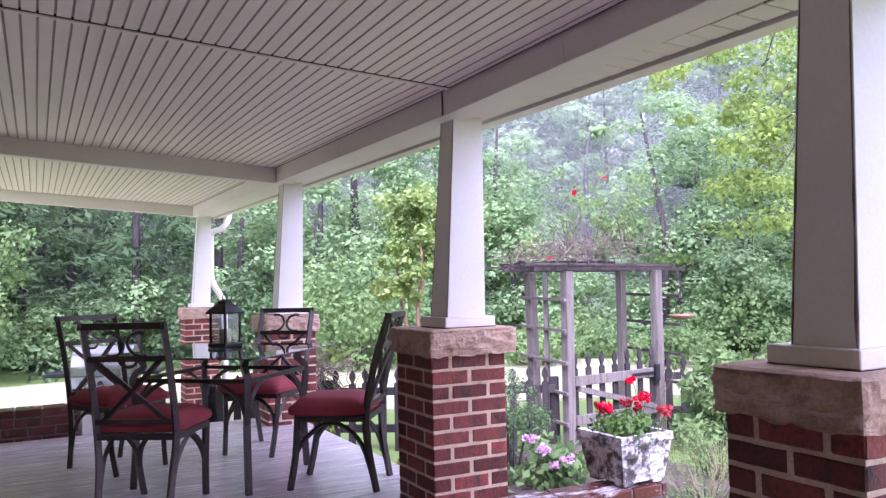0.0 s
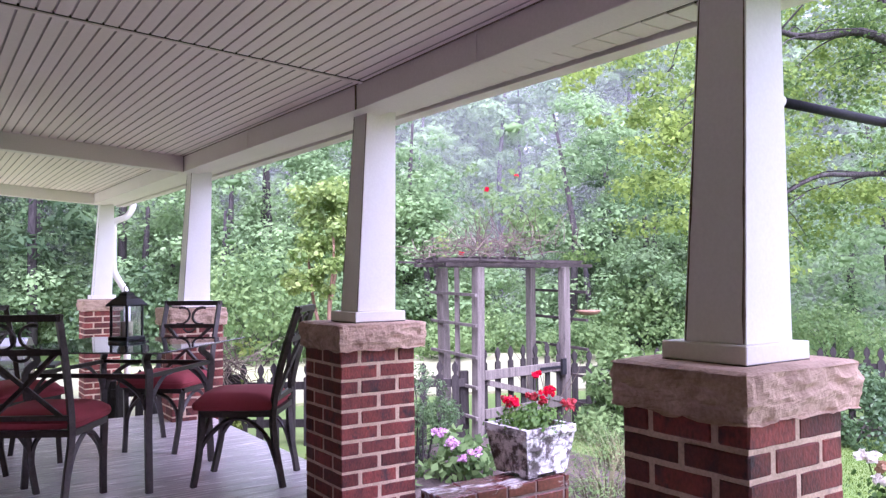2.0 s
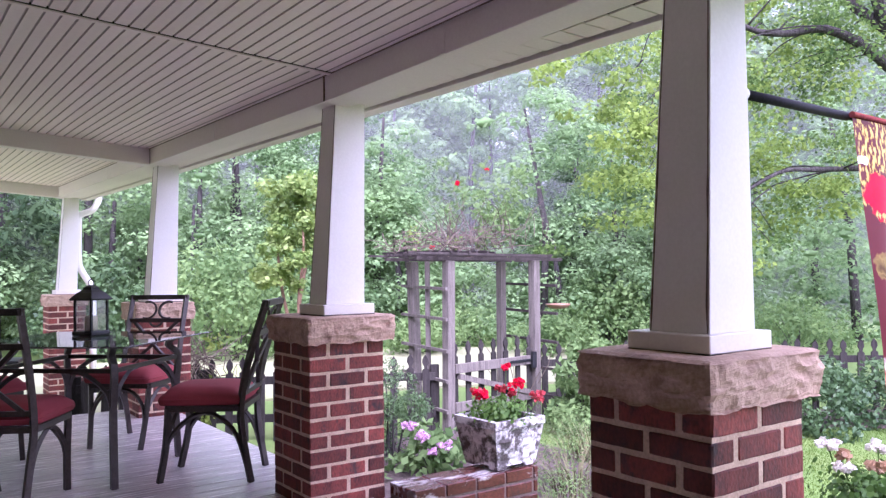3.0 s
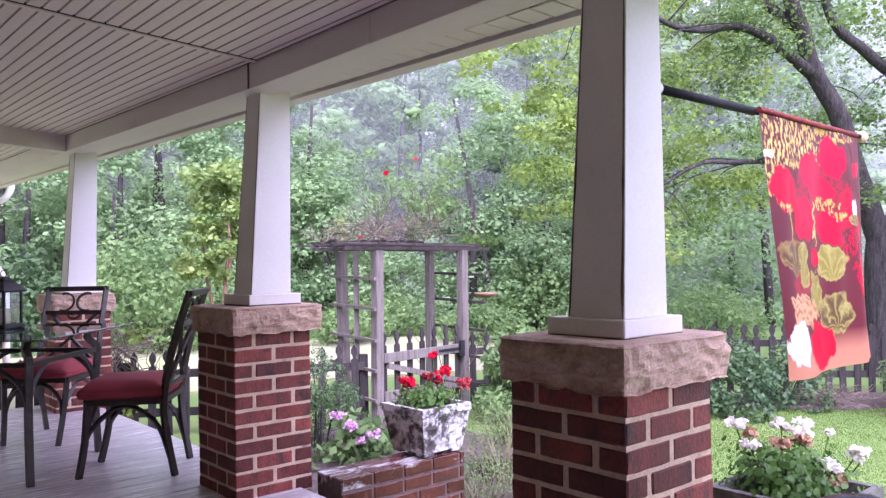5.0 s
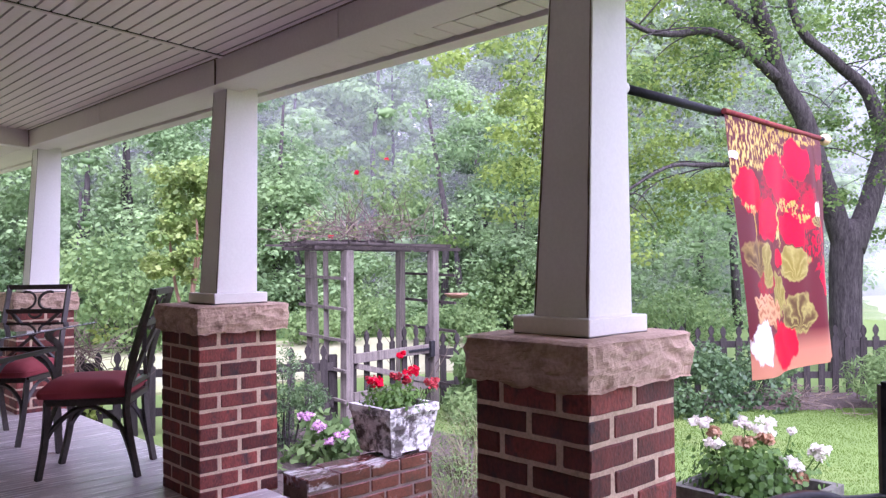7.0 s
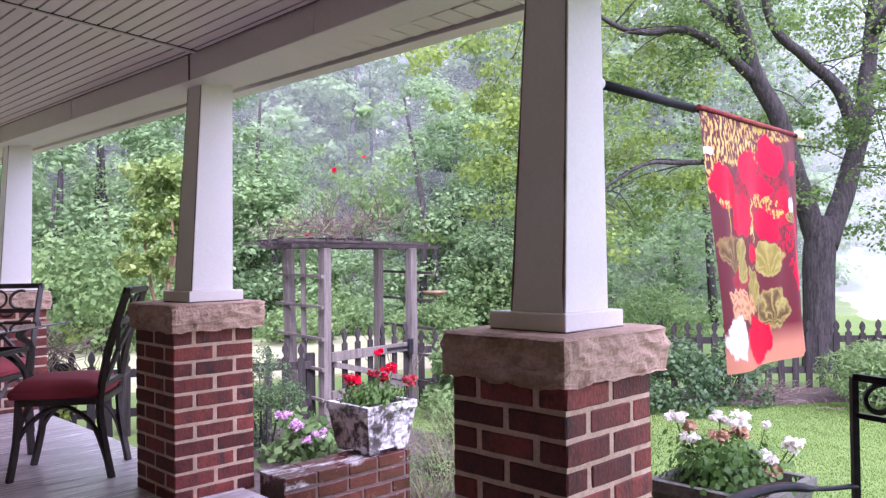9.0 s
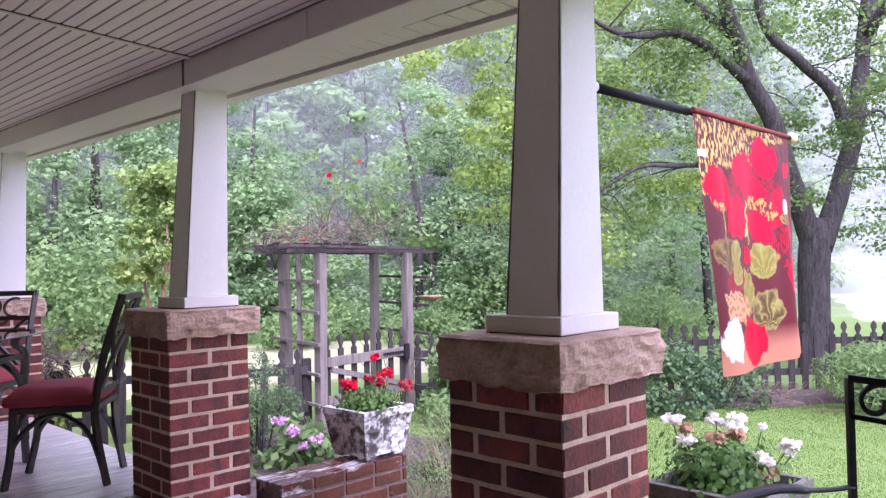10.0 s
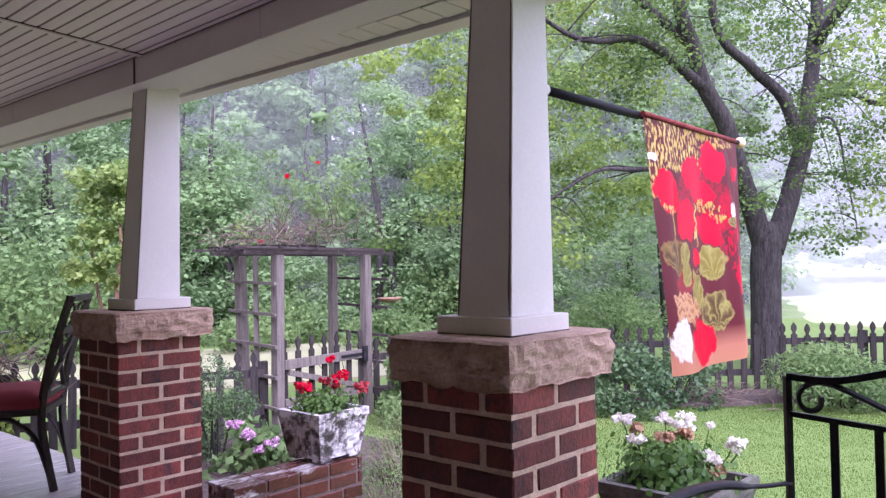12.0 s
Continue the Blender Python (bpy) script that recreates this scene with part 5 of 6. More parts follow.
def dry_plant(x, y, r, h, n, label):
    """Upright dry blades that bend outwards."""
    t = thing("dry_grass_clump", label, "grass", "", pose(x, y, GROUND))
    vs, qs = [], []
    rnd = random.Random(int(x * 100))
    for k in range(n):
        a, q = rnd.uniform(0, 6.28), r * math.sqrt(rnd.random())
        bx, by = q * math.cos(a) * 0.5, q * math.sin(a) * 0.5
        hh, out, w = h * rnd.uniform(0.5, 1.0), r * rnd.uniform(0.2, 0.8), rnd.uniform(0.003, 0.006)
        sx, sy = -math.sin(a) * w, math.cos(a) * w
        base = len(vs)
        for s in (0, 0.4, 0.75, 1.0):
            px, py, pz = bx + out * s * s * math.cos(a), by + out * s * s * math.sin(a), hh * (s - 0.25 * s ** 3)
            k2 = 1 - 0.85 * s
            vs += [(px - sx * k2, py - sy * k2, pz), (px + sx * k2, py + sy * k2, pz)]
        for i in range(3):
            qs.append((base + 2 * i, base + 2 * i + 1, base + 2 * i + 3, base + 2 * i + 2))
    ob = tagged(new("blade_tuft", raw_mesh("blade_tuft", vs, qs, M_STRAW)), kind="stuff")
    ob.parent = t
    ob2 = new("green_leaves", foliage("green_leaves", [((0, 0, h * 0.35), r * 0.9, int(n * 7))], (0.02, 0.045), M_BUSH, wide=0.3))
    ob2.parent = t
    return t


dry_plant(-0.75, 2.45, 0.55, 0.55, 200, "dry straw-coloured grass clump beyond the brick wall")
dry_plant(-1.45, 3.35, 0.5, 0.5, 200, "dry straw-coloured grass clump in the flower bed")
dry_plant(-0.35, 1.85, 0.4, 0.36, 150, "low dry grass clump at the wall end")


def twig_mass(name, label, m, n, spread, leaf_n, leaf_material, size, category="vine", upright=0.0):
    """Tangled thin canes with a few leaves."""
    t = thing(name, label, category, "", m)
    bm = bmesh.new()
    rnd = random.Random(n)
    for k in range(n):
        p = Vector((rnd.gauss(0, 1) * spread[0] * 0.45, rnd.gauss(0, 1) * spread[1] * 0.45, rnd.uniform(0, 1) * spread[2] * (1 - upright)))
        d = Vector((rnd.gauss(0, 1), rnd.gauss(0, 1), rnd.gauss(0, 0.4) + 2.5 * upright)).normalized()
        L = rnd.uniform(0.25, 0.7) * (spread[0] if not upright else spread[2])
        pts = [p + d * (L * s) + Vector((rnd.gauss(0, 0.03), rnd.gauss(0, 0.03), rnd.gauss(0, 0.02) - (0.12 * s * s * L if upright else 0))) for s in (0, 0.33, 0.66, 1)]
        tube(bm, pts, [0.006, 0.005, 0.004, 0.002], 4)
    part("cane_tangle", bm, M_TWIG, t)["kind"] = "stuff"
    if leaf_n:
        hubs = RNG.normal(size=(max(4, leaf_n // 22), 3)) * np.array(spread) * np.array([0.42, 0.42, 0.27]) + np.array([0, 0, spread[2] * 0.55])
        c = hubs[RNG.integers(0, len(hubs), leaf_n)] + RNG.normal(size=(leaf_n, 3)) * 0.055
        ob = new("leaves", leaves("leaves", c, RNG.normal(size=c.shape) + np.array([0, 0, 0.7]), size, leaf_material))
        ob.parent = t
    return t


TOPZ = GROUND + 1.93
twig_mass("dry_vine", "tangle of dry brown vine on the arbor roof", pose(-3.62, 3.35, TOPZ), 170, (0.65, 0.75, 0.22), 90, M_CRAPE, (0.03, 0.06))
rose = twig_mass("climbing_rose", "climbing rose with thin canes and red blooms over the arbor", pose(-3.55, 3.95, TOPZ), 60, (0.48, 0.66, 1.05), 1300, M_BUSH, (0.04, 0.075), upright=0.8)
for p, r in (((-0.15, -0.35, 0.80), 0.028), ((0.08, -0.1, 0.95), 0.022), ((-0.1, -0.75, 0.06), 0.025)):
    flower_head(rose, p, r, 40, M_RED, (0.02, 0.035))
twig_mass("climbing_vine", "brown vine stems trained up an arbor post", pose(-3.42, 4.22, GROUND), 7, (0.12, 0.12, 2.3), 60, M_BUSH, (0.04, 0.07), upright=0.97)
twig_mass("dry_vine", "dry brown vine with a few green leaves by the porch pier", pose(-4.42, 0.85, GROUND + 0.35), 120, (0.34, 0.34, 0.85), 170, M_LIME, (0.05, 0.09), upright=0.35)
twig_mass("brush_pile", "small pile of dry brown twigs in the mulch bed", pose(-0.2, 7.15, GROUND + 0.02), 90, (0.55, 0.4, 0.18), 0, None, (0.1, 0.2), category="twigs")

bed = bmesh.new()
bmesh.ops.create_grid(bed, x_segments=60, y_segments=20, size=1)
for v in bed.verts:
    u, w = v.co.x, v.co.y
    c = Vector((0.35, 8.0)) + Vector((0.737, 0.676)) * (u * 4.2) + Vector((-0.676, 0.737)) * (0.22 + w * (0.56 + 0.16 * noise.noise((u * 6, 0, 0))))
    e = max(abs(u), abs(w))
    v.co = Vector((c.x, c.y, GROUND + 0.055 * (1 - e ** 6) + 0.012 * noise.noise((c.x * 9, c.y * 9, 0)) - 0.03 * e ** 8))
solid("mulch_bed", bed, M_MULCH, "brown mulch bed along the picket fence", "mulch", kind="structure")
bed = bmesh.new()
bmesh.ops.create_grid(bed, x_segments=40, y_segments=40, size=1)
for v in bed.verts:
    u, w = v.co.x, v.co.y
    e = max(abs(u), abs(w))
    c = Vector((-1.6 + 1.9 * u, 2.0 + 1.65 * w))
    v.co = Vector((c.x, c.y, GROUND + 0.06 * (1 - e ** 6) + 0.014 * noise.noise((c.x * 9, c.y * 9, 0)) - 0.03 * e ** 8))
solid("flower_bed", bed, M_MULCH, "brown mulch flower bed beside the porch", "mulch", kind="structure")

dry = bmesh.new()
bmesh.ops.create_grid(dry, x_segments=60, y_segments=24, size=1)
for v in dry.verts:
    u, w = v.co.x, v.co.y
    a, r = radians(171 + 55 * u), 8.6 + 5.6 * w + 0.5 * noise.noise((u * 5, w, 0))
    if w < 0:
        r = max(r, 6.5 + 2.5 * max(0, -u))
    e = max(abs(u), abs(w))
    x, y = 2.5 + (r + 2.6) * math.cos(a), -1.0 + (r + 2.6) * math.sin(a)
    v.co = Vector((x, y, GROUND + 0.05 * noise.noise((x * 0.35, y * 0.35, 0)) + 0.035 - 0.10 * e ** 10))
solid("dry_lawn", dry, M_DRYLAWN, "pale straw-green dry lawn before the woods", "lawn", kind="structure")
# open field sheet in the haze-lightened grass colour
field = bmesh.new()
bmesh.ops.create_grid(field, x_segments=30, y_segments=30, size=1)
for v in field.verts:
    u, w = v.co.x, v.co.y
    r, a = 19 + ((w + 1) / 2) ** 2 * 380, radians(82 + 28 * u + 3 * noise.noise((w * 3, 0, 0)))
    v.co = Vector((2.5 + r * math.cos(a), -1 + r * math.sin(a), GROUND - 0.004 * max(0, min(r, 60) - 14) + 0.05 + 0.004 * min(r - 19, 90) - 0.3 * max(abs(u), -w) ** 12))
solid("hazy_field", field, M_HAZYFIELD, "pale open grass field beyond the fence, lightened for haze", "field", kind="structure")


# ---- trees ----
def limb(bm, pts, r0, r1, steps=5, n=9):
    path = smooth_path(pts, steps)
    k = len(path) - 1
    wob = [p + Vector((noise.noise(p * 1.7), noise.noise(p * 1.7 + Vector((7, 0, 0))), 0)) * 0.05 for p in path]
    tube(bm, wob, [r0 + (r1 - r0) * (i / k) ** 0.8 for i in range(k + 1)], n)
    return path


def maple():
    t = thing("maple_tree", "large maple tree with forked dark trunk and bright green leaves", "tree", "", pose(-0.9, 10.35, GROUND))
    o = Vector((-0.9, 10.35, GROUND))
    tr = bmesh.new()
    main = [(-0.9, 10.35, -0.7), (-0.9, 10.35, -0.45), (-0.89, 10.34, 0.26), (-0.87, 10.33, 1.03), (-0.82, 10.35, 1.7)]
    path = smooth_path([Vector(p) - o for p in main], 5)
    tube(tr, path, [0.36, 0.31, 0.28, 0.26, 0.25, 0.245, 0.24, 0.235, 0.23, 0.23, 0.225, 0.225, 0.225, 0.225, 0.23, 0.23, 0.23, 0.22, 0.20, 0.17, 0.12], 14)
    part("trunk", tr, M_BARK, t)
    limbs = [
        ([(-0.87, 10.33, 1.25), (-0.99, 9.92, 2.22), (-1.11, 9.52, 3.04), (-1.26, 9.09, 3.82), (-1.32, 8.75, 4.5), (-1.38, 8.53, 5.27), (-1.49, 8.14, 6.5)], 0.175, 0.07),
        ([(-0.80, 10.38, 1.25), (-0.61, 10.81, 2.24), (-0.48, 11.18, 3.23), (-0.44, 11.46, 4.34), (-0.43, 11.7, 5.49), (-0.39, 12.11, 7.2)], 0.175, 0.08),
        ([(-1.26, 9.09, 3.66), (-1.42, 8.54, 3.92), (-1.56, 7.85, 4.13), (-1.75, 7.14, 4.0), (-1.85, 6.51, 4.0), (-1.95, 5.9, 4.19)], 0.09, 0.02),
        ([(-1.0, 9.9, 2.3), (-1.24, 9.15, 2.44), (-1.47, 8.39, 2.41), (-1.68, 7.66, 2.37), (-1.86, 7.09, 2.31), (-2.15, 6.4, 1.9)], 0.065, 0.015),
        ([(-0.46, 11.32, 3.6), (0.03, 11.5, 3.68), (0.47, 11.63, 3.46), (1.3, 11.87, 3.53)], 0.06, 0.02),
        ([(-0.55, 11.0, 2.9), (-0.68, 10.84, 3.6), (-0.98, 10.29, 4.06), (-1.27, 9.74, 4.53), (-1.28, 9.43, 5.8)], 0.12, 0.05),
        ([(-0.5, 11.1, 3.1), (-0.2, 11.43, 3.31), (0.05, 11.28, 2.4), (0.21, 11.18, 1.34)], 0.03, 0.008),
        ([(-1.30, 8.9, 4.2), (-2.2, 8.2, 5.2), (-3.4, 7.6, 5.6), (-4.6, 7.2, 5.2)], 0.08, 0.02),
        ([(-0.44, 11.5, 4.5), (0.8, 11.0, 5.6), (2.4, 10.6, 6.0), (4.0, 10.4, 5.7)], 0.10, 0.02),
        ([(-0.44, 11.5, 4.8), (-0.2, 13.0, 5.8), (0.2, 14.4, 6.0)], 0.10, 0.02),
    ]
    ends = []
    for pts, r0, r1 in limbs:
        bm = bmesh.new()
        ends += limb(bm, [Vector(p) - o for p in pts], r0, r1)[6:]
        part("limb", bm, M_BARK, t)
    # twigs and sprays of leaves
    rnd = random.Random(11)
    tw = bmesh.new()
    blobs = []
    for k in range(185):
        p = rnd.choice(ends)
        d = Vector((rnd.gauss(0, 1), rnd.gauss(0, 1), rnd.gauss(-0.1, 0.45))).normalized()
        L = rnd.uniform(0.5, 2.3)
        q = p + d * L
        q.z = max(q.z - 0.15 * L * L, 1.7 + rnd.random() * 0.8)
        a = math.degrees(math.atan2(q.y, q.x)) % 360
        if 262 < a < 318 and q.z < 5.4 and rnd.random() < 0.8:      # the crown is open and bare towards the porch
            continue
        if k % 2 == 0:
            tube(tw, smooth_path([p, p + (q - p) * 0.5 + Vector((0, 0, 0.12 * L)), q], 3), [0.014, 0.012, 0.010, 0.008, 0.006, 0.005, 0.003], 5)
        blobs.append((tuple(q), rnd.uniform(0.28, 0.62), rnd.randint(45, 95)))
    for k in range(210):     # the upper crown
        a, r = rnd.uniform(0, 6.28), 4.6 * math.sqrt(rnd.random())
        q = Vector((r * math.cos(a) - 0.4, r * math.sin(a) - 0.2, rnd.uniform(4.3, 8.2) - 0.10 * r * r + 0.6))
        blobs.append((tuple(q), rnd.uniform(0.45, 0.85), rnd.randint(50, 110)))
    low = []
    for k in range(130):     # low sprays on the porch side
        a = radians(rnd.choice((rnd.uniform(205, 262), rnd.uniform(312, 380))))
        r = rnd.uniform(2.0, 5.4)
        q = Vector((r * math.cos(a) * 0.95, r * math.sin(a), rnd.uniform(2.3, 5.6)))
        low.append((tuple(q), rnd.uniform(0.25, 0.55), rnd.randint(60, 120)))
    for k in range(44):      # hanging sprays at the end of the long side limbs
        f = rnd.random()
        q = Vector((-2.1, 5.0, 3.55)).lerp(Vector((-1.75, 5.6, 1.25)), f) - o + Vector((rnd.gauss(-0.15, 0.3), rnd.gauss(-0.1, 0.4), rnd.gauss(0, 0.2)))
        if f < 0.35:
            q += Vector((-1.0, -0.9, 0.25)) * rnd.random()
        low.append((tuple(q), rnd.uniform(0.18, 0.36), rnd.randint(40, 75)))
        if k % 3 == 0:
            up = q + Vector((rnd.gauss(0.2, 0.15), rnd.gauss(0.3, 0.2), rnd.uniform(0.4, 0.9)))
            tube(tw, smooth_path([up, up.lerp(q, 0.5) + Vector((0, 0, 0.08)), q], 3), [0.010, 0.009, 0.008, 0.007, 0.006, 0.004, 0.003], 5)
    part("twig_spray", tw, M_BARK, t)["kind"] = "stuff"
    ob = new("crown", foliage("crown", [(c, r, int(k * 1.7)) for c, r, k in blobs], (0.042, 0.078), M_MAPLE, up=0.8, squash=0.45, shell=0.1, wide=0.8))
    ob.parent = t
    # these sprays take the lighter leaf colour that imitates backlight
    ob = new("low_foliage", foliage("low_foliage", [(c, r, int(k * 1.4)) for c, r, k in low], (0.042, 0.082), M_BACKLITMAPLE, up=0.8, squash=0.45, shell=0.1, wide=0.8))
    ob.parent = t
    tagged(ob, "maple leaves on hanging sprays, coloured lighter as if lit from behind")


maple()


def small_tree(name, label, x, y, trunk_h, r, h, n, size, material, bark, stems=3, z=GROUND, squash=0.9, clumps=16, puff=1.0):
    t = thing(name, label, "tree", "", pose(x, y, z))
    rnd = random.Random(int(abs(x * 31 + y * 17)))
    blobs = []
    for k in range(stems):
        a = k * 6.28 / stems
        bm = bmesh.new()
        limb(bm, [(0.03 * math.cos(a), 0.03 * math.sin(a), -0.1), (0.05 * math.cos(a), 0.05 * math.sin(a), trunk_h * 0.6), (0.12 * math.cos(a), 0.12 * math.sin(a), trunk_h), (r * 0.4 * math.cos(a), r * 0.4 * math.sin(a), trunk_h + h * 0.55)], 0.035 * max(1, h / 1.6), 0.012, 4, 7)
        part("trunk" if k == 0 else "stem", bm, bark, t)
    for k in range(clumps):
        a, q = k * 2.4, math.sqrt((k + 0.4) / clumps)
        zz = trunk_h + h * rnd.uniform(0.1, 0.95)
        w = 1 - 0.65 * max(0, (zz - trunk_h) / h - 0.35)
        blobs.append(((r * 0.75 * q * w * math.cos(a), r * 0.75 * q * w * math.sin(a), zz), r * rnd.uniform(0.25, 0.42) * puff, int(n / clumps)))
    ob = new("crown", foliage("crown", blobs, size, material, squash=squash, shell=0.2, up=0.5))
    ob.parent = t
    return t


small_tree("crape_myrtle", "small crape myrtle with tan trunk and reddish new leaves", -4.68, 2.03, 1.42, 0.62, 1.45, 4600, (0.05, 0.095), M_CRAPE, M_SMOOTHBARK, 3, clumps=52, puff=0.62)
small_tree("young_tree", "young spreading green tree at the lawn edge", -13.3, -3.0, 0.9, 1.5, 3.0, 5200, (0.07, 0.13), M_BUSH, M_BARK, 3)
for i, (x, y, r, h, mm) in enumerate(((-11.8, 4.1, 1.7, 2.6, M_BUSH), (-14.5, 2.0, 1.5, 2.2, M_DARKBUSH), (-17.0, -1.6, 1.6, 1.7, M_BUSH), (-19.0, -4.6, 1.8, 2.0, M_BUSH), (-16.0, 6.5, 1.8, 2.8, M_BUSH),
                                      (-13.0, 9.5, 1.7, 1.8, M_BUSH), (-9.5, 12.5, 1.7, 1.9, M_BUSH), (-18.5, 0.8, 1.5, 2.0, M_BUSH), (-21, -7.5, 2.0, 2.2, M_BUSH))):
    shrub("large_bush", "large rounded leafy bush at the edge of the woods", x, y, r, h, 4200, (0.08, 0.16), mm, 16)


for i, (x, y, r, h) in enumerate(((-9.8, 7.2, 1.0, 0.9), (-11.0, 9.0, 1.2, 1.1), (-8.4, 9.4, 1.0, 0.8), (-6.8, 11.6, 1.2, 1.0), (-12.4, 6.4, 1.2, 1.2), (-5.2, 13.2, 1.3, 1.1), (-14.0, 4.6, 1.1, 0.9))):
    shrub("low_bush", "low light green brush at the foot of the woods", x, y, r, h, 2200, (0.06, 0.13), M_BUSH, 12)


def woods():
    """The edge of the far woods, past counting: one mass of foliage and one of trunks."""
    rnd = random.Random(23)
    deciduous, middle, pines, far, stems = [], [], [], [], bmesh.new()
    for k in range(345):
        a = radians(rnd.uniform(109, 226))
        if k % 9 == 8:
            a = radians(rnd.uniform(226, 420))
        row, deg = k % 3, math.degrees(a)
        d = (17.5, 26, 34)[row] + rnd.uniform(0, (5, 4.5, 5)[row])
        if deg < 111:
            d += 12
        x, y = 2.5 + d * math.cos(a), -1.0 + d * math.sin(a)
        open_side = deg < 170
        h = ((rnd.uniform(3.0, 7.0) if open_side else rnd.uniform(6, 10)), rnd.uniform(9, 12.5), rnd.uniform(12, 16))[row]
        z0 = GROUND - 0.3
        if k % 2:
            tube(stems, [(x, y, z0), (x + rnd.uniform(-.3, .3), y, z0 + h * 0.45), (x + rnd.uniform(-.6, .6), y, z0 + h * 0.9)], [0.12, 0.09, 0.03], 6)
        pine = deg > 172 and rnd.random() < 0.7 or rnd.random() < 0.06
        n = (24, 46, 32)[row]
        for j in range(n):      # boughs: flat sprays of clumps that reach out from the stem
            f = (j + rnd.random()) / n
            low = 0.06
            zz = z0 + h * (low + (1 - low) * f)
            spread = (0.16 * h + 1.0 if not pine else 2.0) * (1.05 - 0.75 * f ** 2) * (0.6 + 0.4 * min(1, f * 4))
            b, q = rnd.uniform(0, 6.28), spread * math.sqrt(rnd.random())
            (pines if pine else middle if row else deciduous).append(((x + q * math.cos(b), y + q * math.sin(b), zz - 0.12 * q), rnd.uniform(0.38, 0.92) * (1, 1.25, 1.6)[row], (66 if pine else 95, 50 if pine else 62, 50 if pine else 62)[row]))
    for k in range(190):     # understorey along the edge
        a = radians(rnd.uniform(122, 222))
        d = rnd.uniform(16.5, 23)
        deciduous.append(((2.5 + d * math.cos(a), -1.0 + d * math.sin(a), GROUND + rnd.uniform(0.2, 2.2)), rnd.uniform(0.4, 0.8), 130))
    for k in range(2300):     # deeper woods that close the gaps
        a = radians(rnd.uniform(106, 228))
        d = rnd.uniform(39, 52)
        far.append(((2.5 + d * math.cos(a), -1.0 + d * math.sin(a), GROUND + rnd.uniform(0, 15.5) + rnd.random() ** 3 * 4), rnd.uniform(1.4, 2.6), 72))
    for k in range(620):     # the dense low part of the deeper woods behind the lawn
        a, d = radians(rnd.uniform(150, 228)), rnd.uniform(33, 40)
        pines.append(((2.5 + d * math.cos(a), -1.0 + d * math.sin(a), GROUND + rnd.uniform(0, 8.5)), rnd.uniform(1.2, 2.0), 70))
    for k in range(26):      # taller trees beyond the field
        a = radians(rnd.uniform(84, 111))
        d = rnd.uniform(52, 70)
        x, y, h = 2.5 + d * math.cos(a), -1.0 + d * math.sin(a), rnd.uniform(15, 24)
        for j in range(34):
            f = rnd.random()
            b, q = rnd.uniform(0, 6.28), 5.0 * (1.05 - 0.6 * f) * math.sqrt(rnd.random())
            far.append(((x + q * math.cos(b), y + q * math.sin(b), 2.6 + (h - 2.6) * f), rnd.uniform(1.3, 2.6), 130))
    for k in range(160):     # a hazy far edge across the open field
        a = radians(rnd.uniform(60, 111))
        d = rnd.uniform(90, 120)
        far.append(((2.5 + d * math.cos(a), -1.0 + d * math.sin(a), GROUND + rnd.uniform(0, 4.5)), rnd.uniform(1.8, 3.0), 60))
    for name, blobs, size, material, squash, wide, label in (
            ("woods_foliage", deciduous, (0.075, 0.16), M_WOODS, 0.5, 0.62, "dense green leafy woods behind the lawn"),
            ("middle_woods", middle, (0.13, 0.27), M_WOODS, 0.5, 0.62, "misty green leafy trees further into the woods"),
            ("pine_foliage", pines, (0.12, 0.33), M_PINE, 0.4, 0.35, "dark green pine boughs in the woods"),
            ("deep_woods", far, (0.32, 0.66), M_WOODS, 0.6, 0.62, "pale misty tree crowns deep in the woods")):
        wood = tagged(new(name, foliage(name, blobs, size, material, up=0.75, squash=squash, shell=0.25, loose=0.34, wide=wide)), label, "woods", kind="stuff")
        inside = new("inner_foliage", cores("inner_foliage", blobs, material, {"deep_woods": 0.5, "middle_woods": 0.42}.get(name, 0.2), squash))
        inside.parent = wood
        inside["kind"] = "stuff"
    tagged(new("woods_trunks", mesh_of("woods_trunks", stems, M_BARK)), "dark trunks among the far woods", "woods", kind="stuff")


woods()


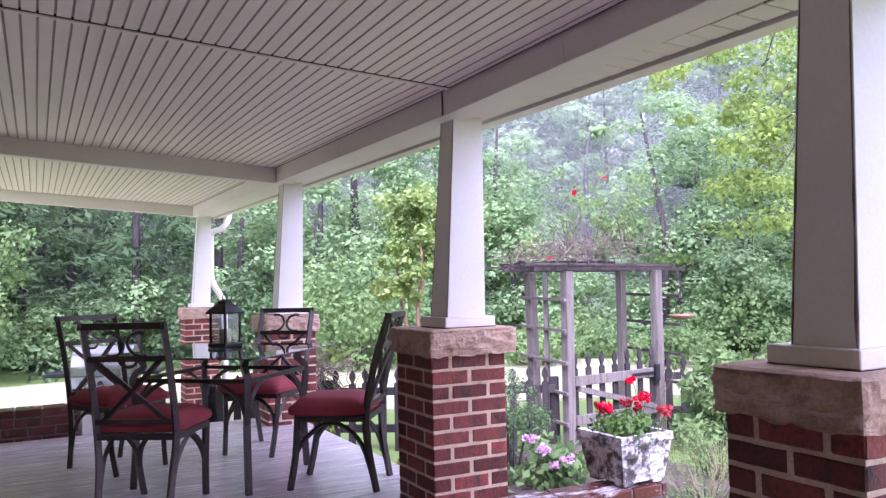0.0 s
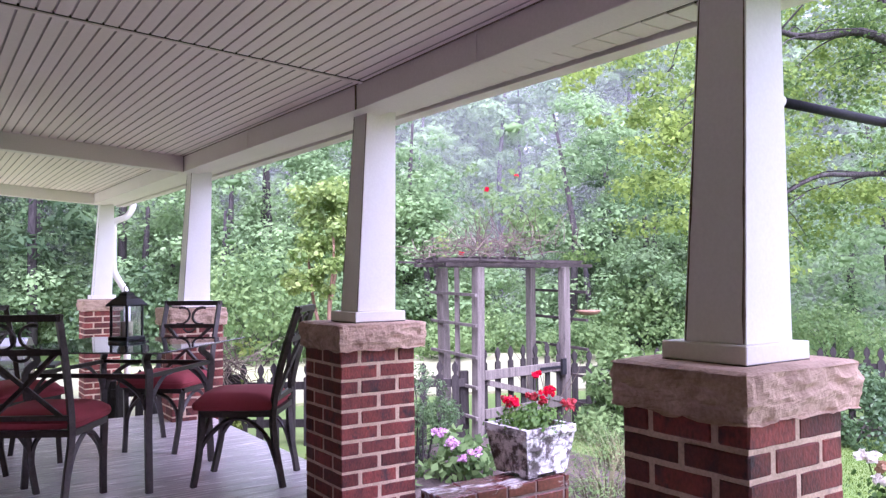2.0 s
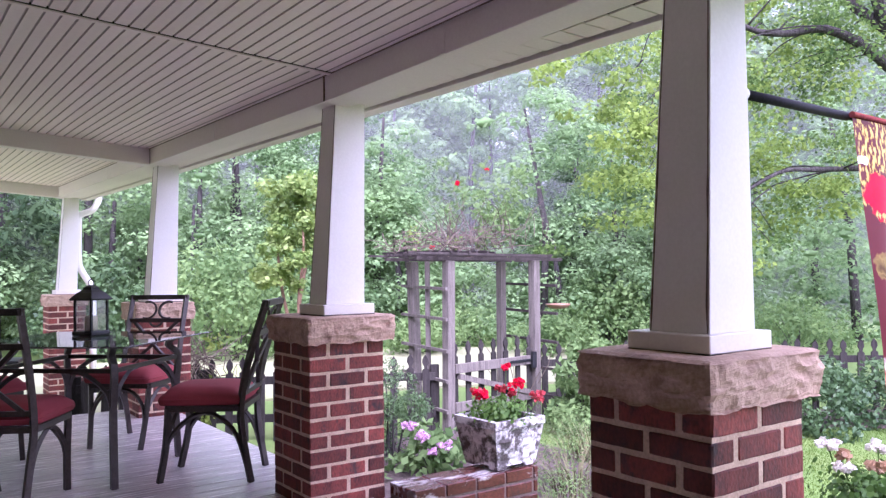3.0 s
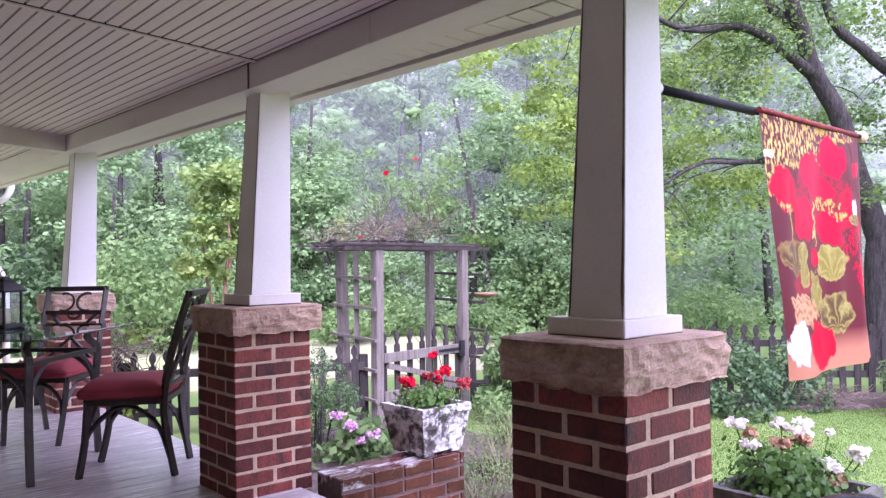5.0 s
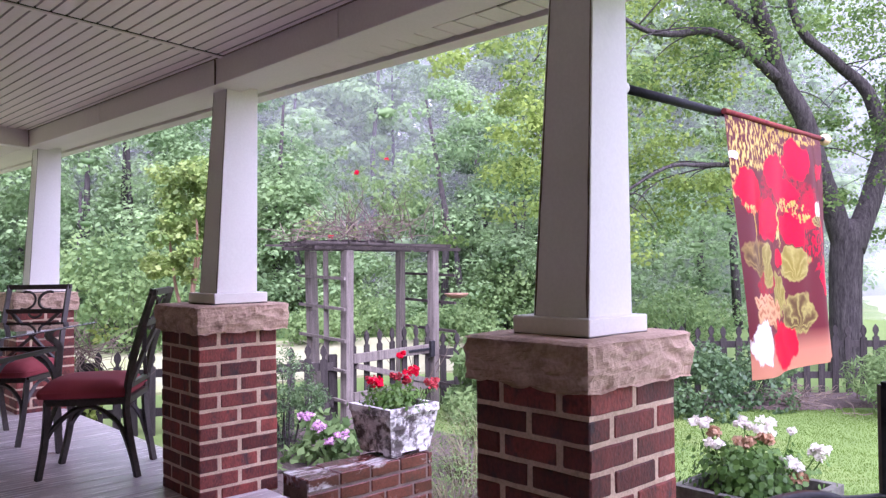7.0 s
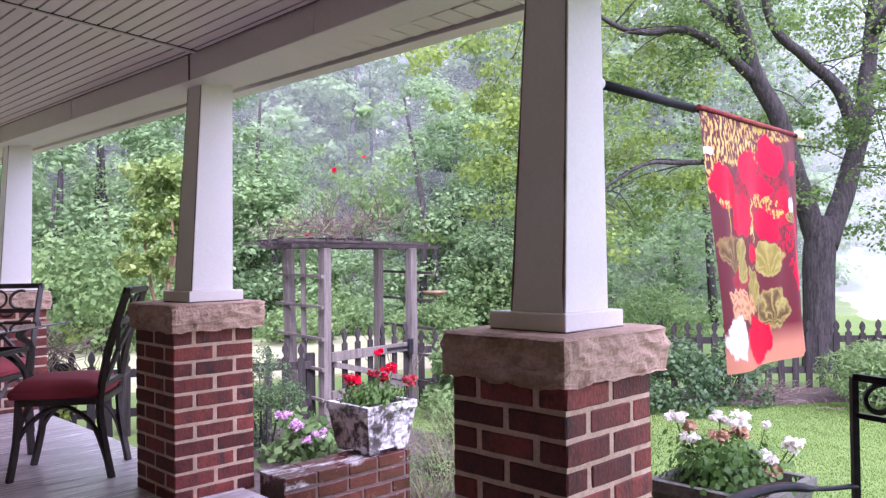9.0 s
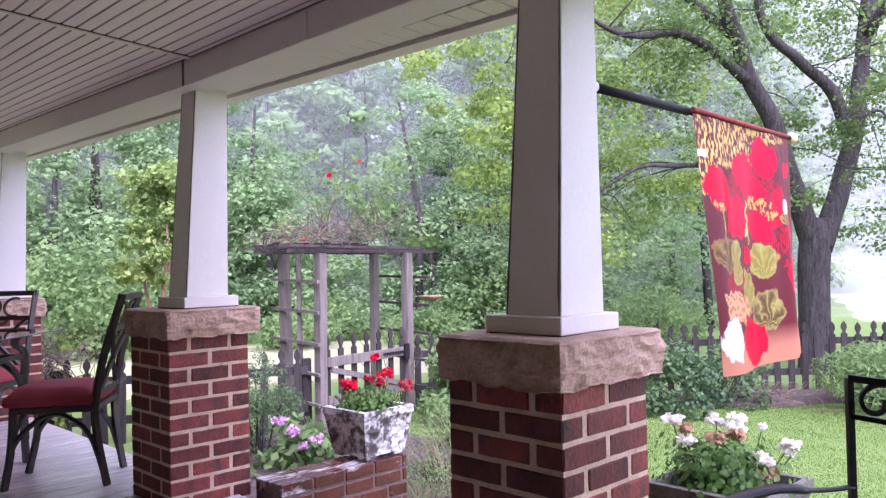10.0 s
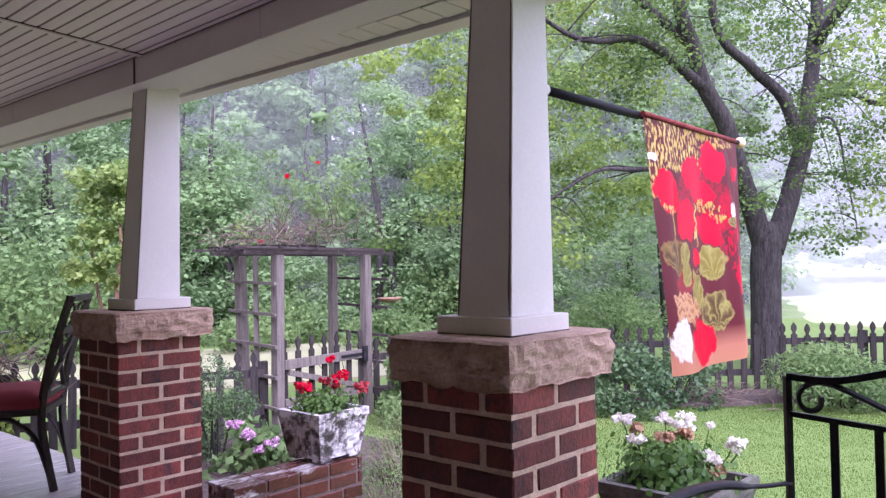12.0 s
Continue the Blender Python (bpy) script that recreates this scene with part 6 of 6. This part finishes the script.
def mist_bank(radius, a0, a1, height, thickness, label):
    """A bank of morning mist that stands among the woods: a thin curved veil that scatters a share of the light."""
    m = bpy.data.materials.new("mist")
    m.use_nodes = True
    n, l = m.node_tree.nodes, m.node_tree.links
    n.remove(n["Principled BSDF"])
    geo, tex, sep = n.new("ShaderNodeNewGeometry"), n.new("ShaderNodeTexNoise"), n.new("ShaderNodeSeparateXYZ")
    tex.inputs["Scale"].default_value, tex.inputs["Detail"].default_value = 0.16, 2.0
    l.new(geo.outputs["Position"], tex.inputs["Vector"])
    l.new(geo.outputs["Position"], sep.inputs[0])
    drift = n.new("ShaderNodeMapRange")
    drift.inputs["From Min"].default_value, drift.inputs["From Max"].default_value = 0.3, 0.7
    drift.inputs["To Min"].default_value, drift.inputs["To Max"].default_value = thickness * 0.75, thickness * 1.2
    l.new(tex.outputs["Fac"], drift.inputs["Value"])
    top, side = n.new("ShaderNodeMapRange"), n.new("ShaderNodeMapRange")
    top.inputs["From Min"].default_value, top.inputs["From Max"].default_value = height * 0.45, height
    top.inputs["To Min"].default_value, top.inputs["To Max"].default_value = 1.0, 0.0
    l.new(sep.outputs["Z"], top.inputs["Value"])
    side.inputs["From Min"].default_value, side.inputs["From Max"].default_value = -4.0, 10.0
    side.inputs["To Min"].default_value = 0.3
    l.new(sep.outputs["Y"], side.inputs["Value"])
    one, two = n.new("ShaderNodeMath"), n.new("ShaderNodeMath")
    one.operation = two.operation = "MULTIPLY"
    l.new(drift.outputs[0], one.inputs[0])
    l.new(top.outputs[0], one.inputs[1])
    l.new(one.outputs[0], two.inputs[0])
    l.new(side.outputs[0], two.inputs[1])
    clear, front, back = n.new("ShaderNodeBsdfTransparent"), n.new("ShaderNodeBsdfDiffuse"), n.new("ShaderNodeBsdfTranslucent")
    both, mix = n.new("ShaderNodeMixShader"), n.new("ShaderNodeMixShader")
    front.inputs["Color"].default_value = back.inputs["Color"].default_value = (0.86, 0.88, 0.90, 1)
    l.new(front.outputs[0], both.inputs[1])
    l.new(back.outputs[0], both.inputs[2])
    l.new(two.outputs[0], mix.inputs[0])
    l.new(clear.outputs[0], mix.inputs[1])
    l.new(both.outputs[0], mix.inputs[2])
    l.new(mix.outputs[0], n["Material Output"].inputs["Surface"])
    vs, qs, k = [], [], 48
    for i in range(k + 1):
        a = radians(a0 + (a1 - a0) * i / k)
        r = radius + 0.6 * math.sin(a * 9)
        for z in (GROUND - 0.3, height):
            vs.append((2.5 + r * math.cos(a), -1 + r * math.sin(a), z))
    qs = [(2 * i, 2 * i + 2, 2 * i + 3, 2 * i + 1) for i in range(k)]
    tagged(new("mist", raw_mesh("mist", vs, qs, m, True)), label, "mist", kind="stuff")


mist_bank(24.0, 30, 226, 15, 0.14, "thin white morning mist among the woods")
mist_bank(32.5, 30, 226, 21, 0.19, "thicker white morning mist deep in the woods")
mist_bank(38.0, 30, 226, 25, 0.28, "thick white morning mist behind the trees")


def grass():
    """Short blades on the lawn that the porch overlooks."""
    n = 250000
    d, s = RNG.uniform(0, 1, n) ** 0.7, RNG.uniform(-1, 1, n)
    c = np.stack([1.2 + 4.6 * s, 0.9 + 6.6 * d], 1)
    h, a, w = RNG.uniform(0.006, 0.017, n), RNG.uniform(0, 6.28, n), RNG.uniform(0.002, 0.004, n)
    z = np.full(n, GROUND - 0.03)
    z += np.array([0.05 * noise.noise((x * 0.35, y * 0.35, 0)) + 0.03 for x, y in c])
    side = np.stack([np.cos(a) * w, np.sin(a) * w, np.zeros(n)], 1)
    base = np.stack([c[:, 0], c[:, 1], z], 1)
    tip = base + np.stack([np.sin(a) * h * RNG.uniform(-0.6, 0.6, n), -np.cos(a) * h * RNG.uniform(-0.6, 0.6, n), h], 1)
    keep = ~((c[:, 0] < -0.1) & (c[:, 1] < 3.6))
    v = np.stack([base - side, base + side, tip], 1)[keep].reshape(-1, 3)
    tagged(new("lawn_grass", raw_mesh("lawn_grass", v, np.arange(len(v)).reshape(-1, 3), M_GRASS)), "short green grass blades on the lawn", "grass", kind="stuff")


grass()


# ---- deck boards, last ----
BW = 0.138
bx, made = DX0, {}
while bx < DX1 - 0.05:
    if "b" not in made:
        bm = bmesh.new()
        box(bm, 0.0042, BW - 0.0042, DY0 + 0.01, DY1, -0.026, 0.0)
        bevelled(bm, 0.003)
        made["b"] = mesh_of("deck_board", bm, M_DECK)
    ob = new("deck_board", made["b"])
    ob.parent = deck
    ob.matrix_basis = pose(bx, 0, 0.0006 * math.sin(bx * 37))
    bx += BW
